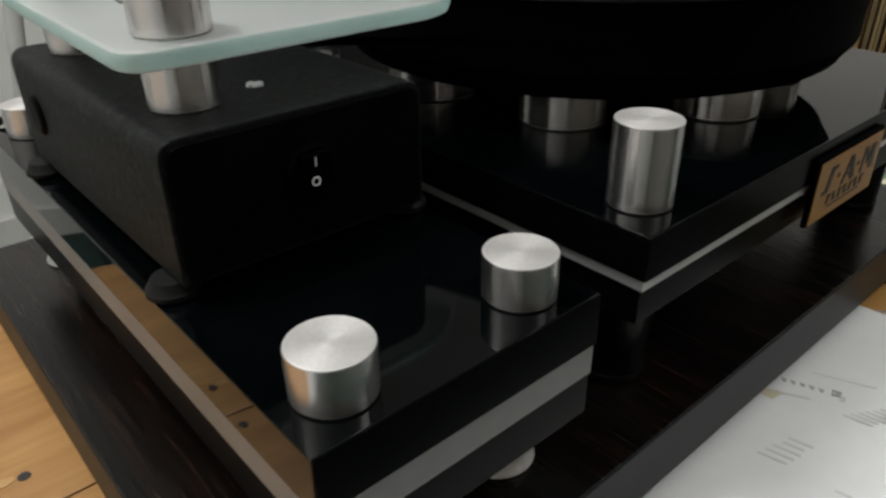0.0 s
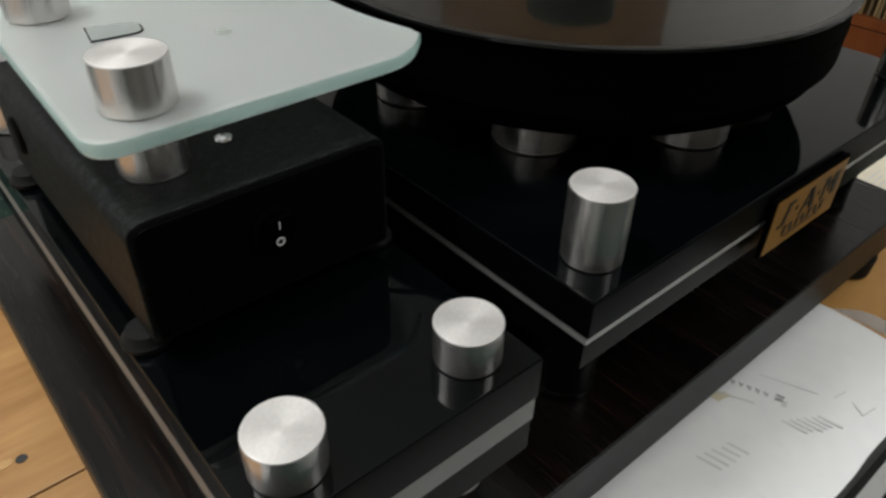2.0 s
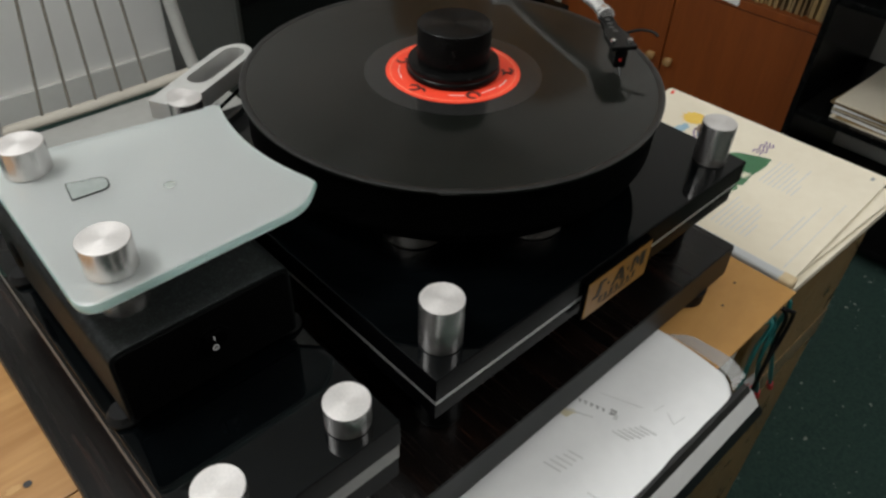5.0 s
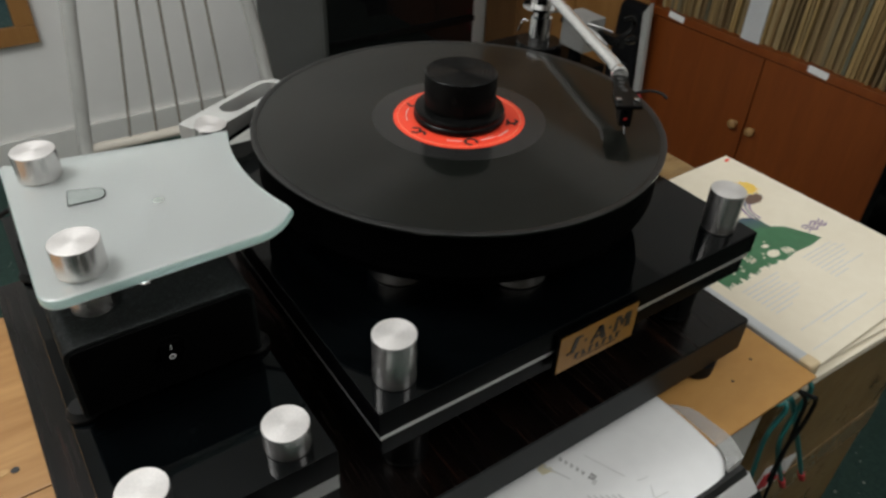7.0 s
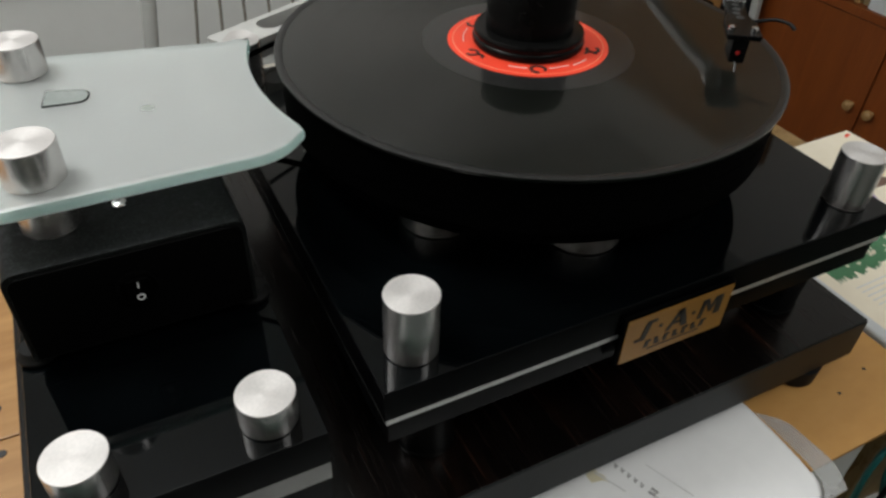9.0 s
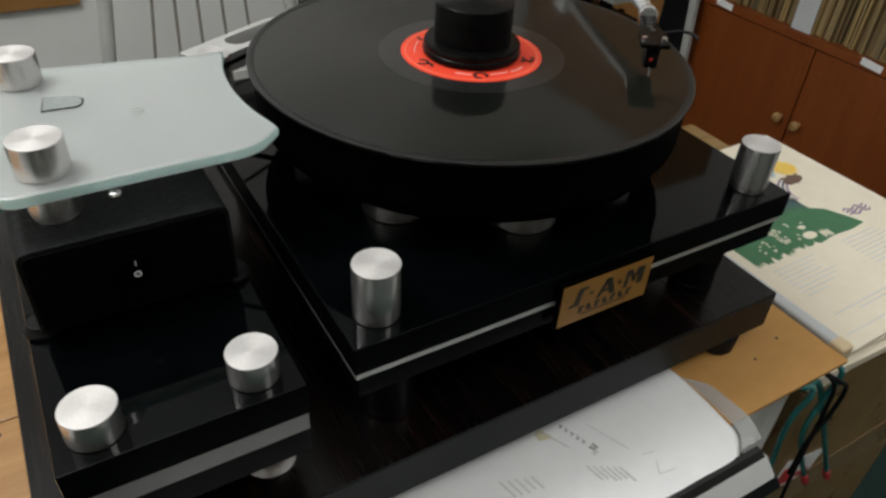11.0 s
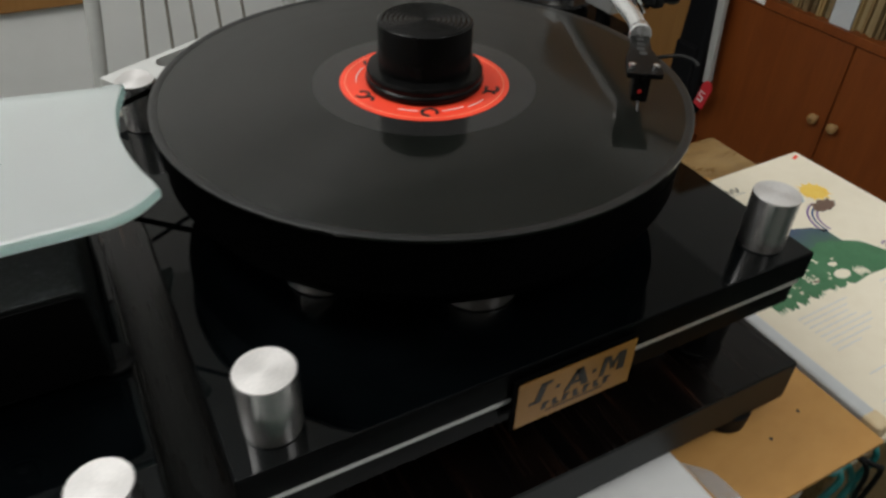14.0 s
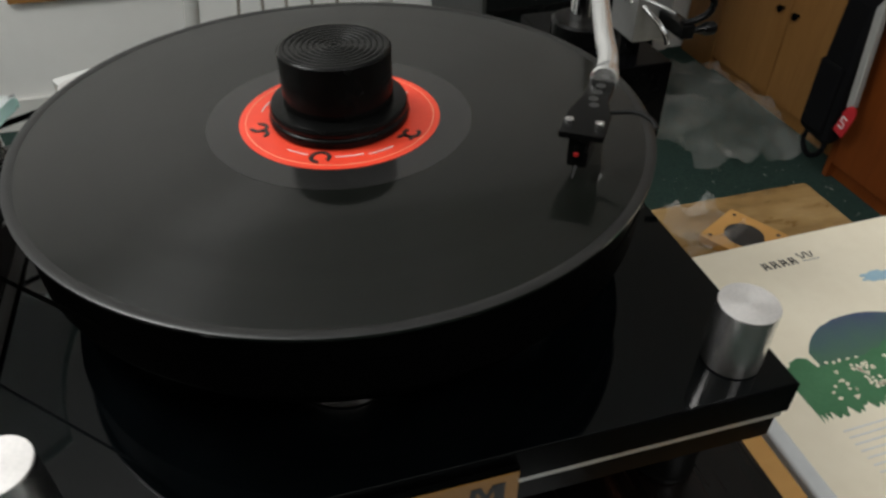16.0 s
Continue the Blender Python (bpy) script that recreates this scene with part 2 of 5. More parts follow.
BRASS = mottled("gold_plate", (0.27, 0.128, 0.022), (0.35, 0.172, 0.034), 40.0, (0.30, 0.42), metal=0.15)
INK = mottled("black_ink", (0.010, 0.010, 0.010), (0.02, 0.02, 0.02), 80.0, (0.4, 0.5))
GREY_INK = mottled("grey_ink", (0.27, 0.27, 0.27), (0.40, 0.40, 0.39), 80.0, (0.5, 0.6))
FAINT = mottled("faint_print", (0.58, 0.58, 0.58), (0.69, 0.69, 0.68), 60.0, (0.5, 0.6))
GREEN_INK = mottled("green_print", (0.035, 0.13, 0.055), (0.06, 0.19, 0.09), 40.0, (0.4, 0.5))
BLUE_INK = mottled("blue_print", (0.035, 0.065, 0.17), (0.06, 0.12, 0.24), 18.0, (0.4, 0.5))
SKY_INK = mottled("pale_blue_print", (0.25, 0.42, 0.55), (0.34, 0.50, 0.60), 30.0, (0.4, 0.5))
SUN_INK = mottled("yellow_print", (0.80, 0.50, 0.06), (0.88, 0.62, 0.14), 40.0, (0.4, 0.5))
PLUM_INK = mottled("plum_print", (0.16, 0.09, 0.24), (0.24, 0.15, 0.32), 40.0, (0.4, 0.5))
TEAL = mottled("teal_cable_sheath", (0.01, 0.13, 0.13), (0.02, 0.19, 0.18), 60.0, (0.35, 0.5))
RED_PLASTIC = mottled("red_plastic", (0.55, 0.02, 0.03), (0.66, 0.04, 0.05), 50.0, (0.3, 0.45))
BLACK_CLOTH = mottled("black_nylon_cloth", (0.003, 0.003, 0.004), (0.008, 0.008, 0.009), 120.0, (0.7, 0.9), 0.001, Specular_IOR_Level=0.12)
GREY_PAINT = mottled("grey_painted_metal", (0.36, 0.36, 0.345), (0.44, 0.44, 0.42), 8.0, (0.35, 0.5))
DARK_GREY = mottled("dark_grey_panel", (0.030, 0.032, 0.030), (0.046, 0.048, 0.045), 5.0, (0.4, 0.55))
PALE_GREY = mottled("pale_grey_plastic", (0.50, 0.51, 0.52), (0.58, 0.59, 0.60), 20.0, (0.3, 0.45))
CORD = mottled("grey_brown_cord", (0.15, 0.135, 0.11), (0.21, 0.19, 0.16), 60.0, (0.5, 0.6))
SEAT_BEIGE = mottled("beige_piping", (0.50, 0.46, 0.40), (0.58, 0.54, 0.47), 30.0, (0.5, 0.65))
MASKING = mottled("beige_tape", (0.62, 0.47, 0.27), (0.70, 0.56, 0.36), 30.0, (0.5, 0.6))
POLY = polythene()
WHITE_MARK = Mat("white_print", (0.8, 0.8, 0.8), 0.45).m
FLAP = flap()
BLACK_GLASS = Mat("black_glass", (0.006, 0.006, 0.006), 0.03).m


def sleeve_card():
    """Worn record sleeves, each of another colour."""
    w = Mat("worn_sleeve_card", (0.4, 0.3, 0.2), 0.6)
    oi = w.node("ShaderNodeObjectInfo")
    c = w.ramp(oi.outputs["Random"], (0.0, (0.34, 0.21, 0.08)), (0.2, (0.60, 0.41, 0.16)), (0.38, (0.13, 0.085, 0.04)),
               (0.5, (0.46, 0.33, 0.15)), (0.66, (0.22, 0.14, 0.06)), (0.8, (0.70, 0.53, 0.27)), (0.9, (0.12, 0.15, 0.12)), (1.0, (0.50, 0.29, 0.09)))
    w.colour(w.mix(w.value(w.noise(55.0, w.coords((1, 1, 0.2))), 0.1, 0.75), c, (0.055, 0.034, 0.014)))
    return w.m


SLEEVE = sleeve_card()

# ---- building helpers ----


def thing(name, at, label, category, group="", kind=""):
    """An Empty at the base of a thing, to parent its parts."""
    ob = new(name)
    ob.empty_display_size = 0.02
    ob.matrix_basis = Matrix.Translation(at)
    return tagged(ob, label, category, group, kind)


def part(name, bm, mat, parent=None, label="", m=None, sharp=32):
    """Links a bmesh, made in world coordinates, as one mesh object under parent. m: moves its own origin there first."""
    me = bpy.data.meshes.new(name)
    bmesh.ops.recalc_face_normals(bm, faces=bm.faces[:])
    bm.to_mesh(me)
    bm.free()
    me.shade_smooth()
    me.set_sharp_from_angle(angle=radians(sharp))
    me.materials.append(mat)
    ob = new(name, me)
    even = ob.modifiers.new("even_normals", "WEIGHTED_NORMAL")
    even.keep_sharp, even.weight = True, 100
    if m is not None:
        ob.matrix_basis = m
    if parent:
        ob.parent = parent
        ob.matrix_parent_inverse = world_of(parent).inverted()
    return tagged(ob, label)


def world_of(ob):
    m = ob.matrix_basis.copy()
    if ob.parent:
        m = world_of(ob.parent) @ ob.matrix_parent_inverse @ m
    return m


def single(name, bm, mat, label, category="", group="", kind="", m=None, sharp=32):
    """A thing that is one mesh."""
    return tagged(part(name, bm, mat, None, label, m, sharp), label, category, group, kind)


def box(x0, x1, y0, y1, z0, z1, bevel=0.001, seg=2):
    bm = bmesh.new()
    bmesh.ops.create_cube(bm, size=1.0)
    for v in bm.verts:
        v.co = Vector((x0 if v.co.x < 0 else x1, y0 if v.co.y < 0 else y1, z0 if v.co.z < 0 else z1))
    if bevel:
        bmesh.ops.bevel(bm, geom=bm.edges[:], offset=bevel, segments=seg, affect="EDGES", profile=0.5)
    return bm


def joined(*bms):
    out = bmesh.new()
    for b in bms:
        me = bpy.data.meshes.new("tmp")
        b.to_mesh(me)
        b.free()
        out.from_mesh(me)
        bpy.data.meshes.remove(me)
    return out


def moved(bm, m):
    bm.transform(m)
    return bm


def lathe(profile, seg=64, at=(0, 0, 0), closed=False):
    """A turned solid from (radius, height) pairs round z."""
    bm = bmesh.new()
    rings = []
    for r, z in profile:
        if r < 1e-6:
            rings.append([bm.verts.new((at[0], at[1], at[2] + z))])
        else:
            rings.append([bm.verts.new((at[0] + r * math.cos(2 * math.pi * i / seg), at[1] + r * math.sin(2 * math.pi * i / seg), at[2] + z)) for i in range(seg)])
    pairs = list(zip(rings, rings[1:]))
    if closed:
        pairs.append((rings[-1], rings[0]))
    for a, b in pairs:
        for i in range(seg):
            j = (i + 1) % seg
            if len(a) == 1 and len(b) > 1:
                bm.faces.new((a[0], b[i], b[j]))
            elif len(b) == 1 and len(a) > 1:
                bm.faces.new((a[i], b[0], a[j]))
            elif len(a) > 1:
                bm.faces.new((a[i], b[i], b[j], a[j]))
    return bm


def rod(r, h, bevel=0.0008, seg=48):
    """Profile of a solid cylinder with eased edges, standing on z = 0."""
    b = bevel
    return [(0, 0), (r - b, 0), (r, b), (r, h - b), (r - 0.3 * b, h - 0.3 * b), (r - b, h), (0, h)]


def tube(points, r, seg=12, taper=None):
    """A round bar along a smooth line through the points."""
    pts = [Vector(p) for p in points]
    fine = []
    n = len(pts)
    for i in range(n - 1):
        p0, p1, p2, p3 = pts[max(i - 1, 0)], pts[i], pts[i + 1], pts[min(i + 2, n - 1)]
        for k in range(8):
            t = k / 8
            fine.append(0.5 * ((2 * p1) + (p2 - p0) * t + (2 * p0 - 5 * p1 + 4 * p2 - p3) * t * t + (3 * p1 - p0 - 3 * p2 + p3) * t ** 3))
    fine.append(pts[-1])
    bm = bmesh.new()
    rings = []
    up = Vector((0.13, 0.21, 1)).normalized()
    for i, p in enumerate(fine):
        d = (fine[min(i + 1, len(fine) - 1)] - fine[max(i - 1, 0)]).normalized()
        if abs(d.dot(up)) > 0.97:
            up = Vector((1, 0.1, 0.05)).normalized()
        s = d.cross(up).normalized()
        u = s.cross(d)
        rr = r if taper is None else r + (taper - r) * i / (len(fine) - 1)
        rings.append([bm.verts.new(p + rr * (math.cos(a) * s + math.sin(a) * u)) for a in (2 * math.pi * k / seg for k in range(seg))])
    for a, b in zip(rings, rings[1:]):
        for i in range(seg):
            j = (i + 1) % seg
            bm.faces.new((a[i], a[j], b[j], b[i]))
    bm.faces.new(rings[0][::-1])
    bm.faces.new(rings[-1])
    return bm


def slab(outline, z0, z1, bevel=0.0):
    """A flat plate with that outline, from z0 to z1."""
    bm = bmesh.new()
    f = bm.faces.new([bm.verts.new((x, y, z0)) for x, y in outline])
    ext = bmesh.ops.extrude_face_region(bm, geom=[f])
    for v in ext["geom"]:
        if isinstance(v, bmesh.types.BMVert):
            v.co.z = z1
    if bevel:
        es = [e for e in bm.edges if abs(e.verts[0].co.z - e.verts[1].co.z) < 1e-7]
        bmesh.ops.bevel(bm, geom=es, offset=bevel, segments=2, affect="EDGES", profile=0.5)
    bmesh.ops.triangulate(bm, faces=[f for f in bm.faces if len(f.verts) > 4], ngon_method="EAR_CLIP")
    return bm


def rounded(corners, radius, n=6):
    """An outline with its corners rounded by that radius (one for all, or one each)."""
    out = []
    k = len(corners)
    for i, c in enumerate(corners):
        r = radius[i] if isinstance(radius, (list, tuple)) else radius
        c = Vector(c)
        a, b = (Vector(corners[i - 1]) - c), (Vector(corners[(i + 1) % k]) - c)
        if r <= 0:
            out.append(tuple(c))
            continue
        p, q = c + a.normalized() * r, c + b.normalized() * r
        for j in range(n + 1):
            t = j / n
            out.append(tuple((1 - t) ** 2 * p + 2 * t * (1 - t) * c + t * t * q))
    return out


def blob(cx, cy, rx, ry, n=40, rough=0.12, seed=0, turn=0.0):
    """An uneven round outline."""
    out = []
    for i in range(n):
        a = 2 * math.pi * i / n
        k = 1 + rough * noise.noise((2.2 * math.cos(a) + seed * 7.1, 2.2 * math.sin(a), seed))
        x, y = rx * k * math.cos(a), ry * k * math.sin(a)
        out.append((cx + x * math.cos(turn) - y * math.sin(turn), cy + x * math.sin(turn) + y * math.cos(turn)))
    return out

# ---- the room ----
X0, X1, Y0, Y1 = -1.65, 1.95, -2.0, 2.06


def room():
    single("floor", box(X0, X1, Y0, Y1, FLOOR - 0.08, FLOOR, 0), CARPET, "dark green fleck carpet, littered with small bits", "floor", kind="structure")
    single("ceiling", box(X0 - 0.1, X1 + 0.1, Y0 - 0.1, Y1 + 0.1, CEIL, CEIL + 0.08, 0), CEILING_PAINT, "plain white ceiling", "ceiling", kind="structure")
    single("wall_north", box(X0 - 0.1, X1 + 0.1, Y1, Y1 + 0.1, FLOOR - 0.08, CEIL, 0), WALL, "off-white painted wall behind the turntable", "wall", kind="structure")
    single("wall_south", box(X0 - 0.1, X1 + 0.1, Y0 - 0.1, Y0, FLOOR - 0.08, CEIL, 0), UNSEEN_WALL, "unseen south wall in a beige tone set for reflections in the caps", "wall", kind="structure")
    single("wall_east", box(X1, X1 + 0.1, Y0, Y1, FLOOR - 0.08, CEIL, 0), WALL, "off-white painted wall", "wall", kind="structure")
    single("wall_west", box(X0 - 0.1, X0, Y0, Y1, FLOOR - 0.08, CEIL, 0), WALL, "off-white painted wall", "wall", kind="structure")
    single("baseboard", box(X0, 1.6, Y1 - 0.016, Y1, FLOOR, FLOOR + 0.10, 0.004), WHITE, "white painted skirting board", "skirting", kind="structure")
    for lx, ly, lz in LAMPS:
        lamp = thing("ceiling_lamp", (lx, ly, CEIL), "globe pendant lamp on a white cord", "lamp", group="ceiling lamps")
        part("ceiling_rose", lathe([(0, 0), (0.045, 0), (0.04, -0.02), (0, -0.025)], 32, (lx, ly, CEIL)), WHITE, lamp)
        part("cord", tube([(lx, ly, CEIL - 0.02), (lx, ly, lz + 0.225)], 0.004, 8), WHITE, lamp)


room()


# ---- the table and what lies on it ----
def table():
    t = thing("work_table", (0.0, 0.2, FLOOR), "pale grey workbench that carries the turntable", "table")
    part("top", box(-0.75, 0.385, -0.062, 0.366, -0.050, -0.026, 0.002), PALE_GREY, t)
    part("apron", box(-0.72, 0.372, -0.058, -0.042, -0.20, -0.050, 0.001), WHITE, t)
    for x in (-0.70, 0.33):
        for y in (-0.03, 0.31):
            part("leg", box(x, x + 0.04, y, y + 0.04, FLOOR, -0.050, 0.002), PALE_GREY, t)


def plywood(name, x0, x1, y0, y1, holes, label):
    """A plywood panel with bored holes, their shade drawn as dark discs laid on top."""
    z0, z1 = -0.026, -0.004
    ob = single(name, box(x0, x1, y0, y1, z0, z1, 0.0012), PINE, label, "board")
    for hx, hy, r in holes:
        part("hole", lathe([(0, 0.0004), (r, 0.0004), (r * 1.1, 0.0)], 20, (hx, hy, z1)), INK, ob, "dark disc for the shade in a bored hole")
    return ob


table()
plywood("plywood_board", -0.72, 0.20, 0.000, 0.1525, [(-0.2113, 0.1414, 0.0028), (-0.30, 0.10, 0.0028)], "varnished yellow plywood board with bored holes")
b2 = plywood("plywood_board", -0.72, 0.20, 0.1535, 0.362, [(-0.2133, 0.180, 0.0028), (-0.30, 0.33, 0.0028)], "varnished yellow plywood board with bored holes")
part("filler_spot", slab(blob(-0.222, 0.1815, 0.005, 0.003, 24, 0.4, 3), -0.004, -0.0037), mottled("wood_filler", (0.44, 0.25, 0.088), (0.52, 0.31, 0.12), 90.0), b2, "pale worn filler spot")

orange = single("fibreboard_sheet", box(0.247, 0.385, -0.0815, 0.34, -0.0158, -0.012, 0.0006), BOARD, "orange-brown fibreboard sheet under the base", "board")
# screw holes are ink discs, the dark inside them put into the colour
for hx, hy in ((0.316, -0.0445), (0.352, -0.036)):
    part("hole", lathe([(0, 0.0003), (0.0012, 0.0003), (0.0014, 0.0)], 12, (hx, hy, -0.012)), INK, orange, "dark disc for the shade in a screw hole")
single("packing_board", box(0.250, 0.384, -0.073, 0.338, -0.0258, -0.0160, 0.0008), PALE_GREY, "pale grey packing board under the fibreboard sheet", "board")
strip = thing("cable_trunking", (0.393, 0.1, -0.03), "pale grey plastic trunking along the board with a taped end", "trunking")
part("trunk", moved(box(-0.0065, 0.0065, -0.065, 0.36, -0.012, 0.004, 0.003, 3), Matrix.Translation((0.3945, 0, -0.013))), PALE_GREY, strip)
part("tape_end", moved(box(-0.0072, 0.0072, -0.075, -0.060, -0.013, 0.0045, 0.003, 3), Matrix.Translation((0.3945, 0, -0.013))), MASKING, strip, "beige masking tape end")


def open_book():
    """A thick book with a bulging far page, a dark strip for the shade at the gutter and a narrow near page, on the
    bench's front edge.
    """
    bk = thing("open_book", (0.1, -0.08, -0.034), "thick open book with a bulging printed white page", "book")
    def sloping(name, top, bottom, x_top, x_bottom, thick, mat, label):
        """A sloping strip along the book's near side: top and bottom are (y, z)."""
        bm = bmesh.new()
        rows = []
        for (y, z), x1 in ((top, x_top), (bottom, x_bottom)):
            rows.append([bm.verts.new(p) for p in ((-0.145, y, z), (x1, y, z), (x1, y + thick, z), (-0.145, y + thick, z))])
        for i in range(4):
            bm.faces.new((rows[0][i], rows[0][(i + 1) % 4], rows[1][(i + 1) % 4], rows[1][i]))
        bm.faces.new(rows[0]), bm.faces.new(rows[1])
        return part(name, bm, mat, bk, label)

    part("cover", slab([(-0.15, -0.103), (0.2500, -0.103), (0.2500, -0.020), (-0.15, -0.020)], -0.0340, -0.0305, 0.0008), GREY_EDGE, bk, "dark grey book cover")
    Y0, Y1, TOP, BASE = -0.1040, -0.016, -0.0105, -0.0265

    def height(x, y):
        f = (y - Y0) / (Y1 - Y0)
        return TOP - 0.0055 * (1 - f) ** 3 + 0.0006 * noise.noise((x * 22, y * 22, 1))

    def end(f):
        """Where the page ends: a bulging edge that curls in at the spine."""
        return 0.2470 + 0.012 * f * (1 - f) - 0.014 * max(0.0, 1 - f / 0.22) ** 2

    bm = bmesh.new()
    nx, ny = 40, 18
    grid = []
    for i in range(nx + 1):
        row = []
        for j in range(ny + 1):
            f = j / ny
            x = -0.145 + (end(f) + 0.145) * (1 - (1 - i / nx) ** 1.6)
            y = Y0 + (Y1 - Y0) * f
            fall = max(0.0, (x - end(f) + 0.006) / 0.006)
            row.append(bm.verts.new((x, y, height(x, y) - 0.0035 * fall ** 2)))
        grid.append(row)
    for i in range(nx):
        for j in range(ny):
            bm.faces.new((grid[i][j], grid[i + 1][j], grid[i + 1][j + 1], grid[i][j + 1]))
    ext = bmesh.ops.extrude_face_region(bm, geom=bm.faces[:])
    for v in ext["geom"]:
        if isinstance(v, bmesh.types.BMVert):
            v.co.z = BASE - 0.0002
    far = part("far_page", bm, PAPER, bk, "bulging white page with faint print")
    # ink-coloured strip stands in for the shade below the page's edge
    sloping("spine_gap", (-0.1068, -0.0160), (-0.1101, -0.0230), 0.2520, 0.2560, 0.004, INK, "dark strip with the shade under the page put into its colour")
    sloping("near_page", (-0.1102, -0.0232), (-0.1180, -0.0446), 0.2575, 0.2670, 0.004, PAPER, "sloping white block of pages")
    sloping("cover_edge", (-0.1182, -0.0448), (-0.1225, -0.0560), 0.2690, 0.2735, 0.0045, GREY_EDGE, "dark cover edge")
    rim = [(end(0.02 + 0.80 * k / 10) - 0.0015, Y0 + (Y1 - Y0) * (0.02 + 0.80 * k / 10)) for k in range(11)]
    flap_outer = rounded([(0.246, -0.0300), (0.262, -0.046), (0.2650, -0.086), (0.2555, -0.1022)], [0.001, 0.008, 0.010, 0.001])
    part("clear_cover", slab(rim + flap_outer, -0.01195, -0.0116), FLAP, bk, "clear grey plastic cover flap")
    rnd = random.Random(4)

    def bar(x, y, l, h, mat, ang=0.0, name="print_bar"):
        m = Matrix.Translation((x, y, height(x, y))) @ Matrix.Rotation(ang, 4, "Z")
        part(name, moved(box(-l / 2, l / 2, -h / 2, h / 2, -0.0002, 0.0002, 0), m), mat, far)

    for k in range(5):
        bar(0.1325 + 0.0016 * k, -0.0260 - 0.0046 * k, 0.0034, 0.0007, GREY_INK, 0.3)
        bar(0.1325 + 0.0016 * k, -0.0245 - 0.0046 * k, 0.0034, 0.0007, GREY_INK, 0.7)
        bar(0.1330 + 0.0016 * k, -0.0252 - 0.0046 * k, 0.0008, 0.0022, GREY_INK, 0.3)
    bar(0.1440, -0.0500, 0.0022, 0.0050, GREY_INK, 0.3)
    bar(0.1410, -0.0508, 0.0022, 0.0046, GREY_INK, 0.5)
    bar(0.1405, -0.0545, 0.0050, 0.0030, FAINT, 0.3)
    for k in range(6):
        bar(0.1290 + 0.0040 * k, -0.0640 - 0.0020 * k, 0.0016, 0.018 + 0.012 * rnd.random(), FAINT, 0.22)
    for k in range(5):
        bar(0.0700 + 0.0052 * k, -0.0500 - 0.0012 * k, 0.0014, 0.009 + 0.006 * rnd.random(), FAINT, 0.22)
    for k in range(7):
        bar(0.020 + 0.009 * k, -0.0760 - 0.0010 * k, 0.0014, 0.014 + 0.008 * rnd.random(), FAINT, 0.22)
    bar(0.1220, -0.0330, 0.0012, 0.022, FAINT, 0.45)
    bar(0.1560, -0.0450, 0.0008, 0.040, FAINT, 0.4)
    for a, b in (((0.1690, -0.071), (0.1790, -0.073)), ((0.1790, -0.073), (0.1700, -0.088)), ((0.1700, -0.088), (0.1830, -0.090))):
        d = Vector(b) - Vector(a)
        bar((a[0] + b[0]) / 2, (a[1] + b[1]) / 2, d.length, 0.0007, FAINT, math.atan2(d.y, d.x))
    part("stain", slab(blob(0.1155, -0.031, 0.006, 0.010, 30, 0.4, 5), -0.0120, -0.0104), mottled("yellow_stain", (0.62, 0.55, 0.33), (0.70, 0.66, 0.50), 70.0), far, "pale yellow printed mark")


open_book()


# ---- the base and the turntable ----
def base():
    b = thing("wooden_base", (0.08, 0.15, -0.012), "dark macassar-veneered base board with grey lacquered edges", "base")
    part("board", box(-0.190, 0.337, -0.029, 0.348, 0.004, 0.0376, 0.0012), GREY_EDGE, b, "dark grey lacquered core")
    part("veneer", box(-0.1892, 0.3362, -0.0282, 0.3472, 0.0377, 0.0385, 0.0003), MACASSAR, b, "streaked macassar veneer")
    for x in (-0.14, 0.299):
        for y in (-0.0145, 0.31):
            z0 = -0.012 if x > 0 else -0.004
            part("foot", lathe([(0, 0), (0.013, 0), (0.016, 0.002), (0.017, 0.0158 if x > 0 else 0.008), (0, 0.0158 if x > 0 else 0.008)], 28, (x, y, z0)), RUBBER, b, "black rubber foot")


def peg(parent, x, y, z, h, r=0.0131, name="aluminium_cap"):
    part(name, lathe(rod(r, h, 0.0007), 56), ALU, parent, "turned aluminium cap", m=Matrix.Translation((x, y, z)))


def cone_foot(parent, x, y, z0, z1):
    h = z1 - z0
    part("isolation_foot", lathe([(0, 0), (0.0160, 0), (0.0168, 0.0008), (0.0170, 0.004), (0.0163, 0.0052), (0.0166, h * 0.30), (0.0178, h * 0.55), (0.0196, h * 0.74), (0.0212, h * 0.80), (0.0216, h - 0.002), (0.0208, h), (0, h)], 48, (x, y, z0)), MATT, parent, "satin black isolation foot")


CX, CY, ZR = 0.1456, 0.1462, 0.2024


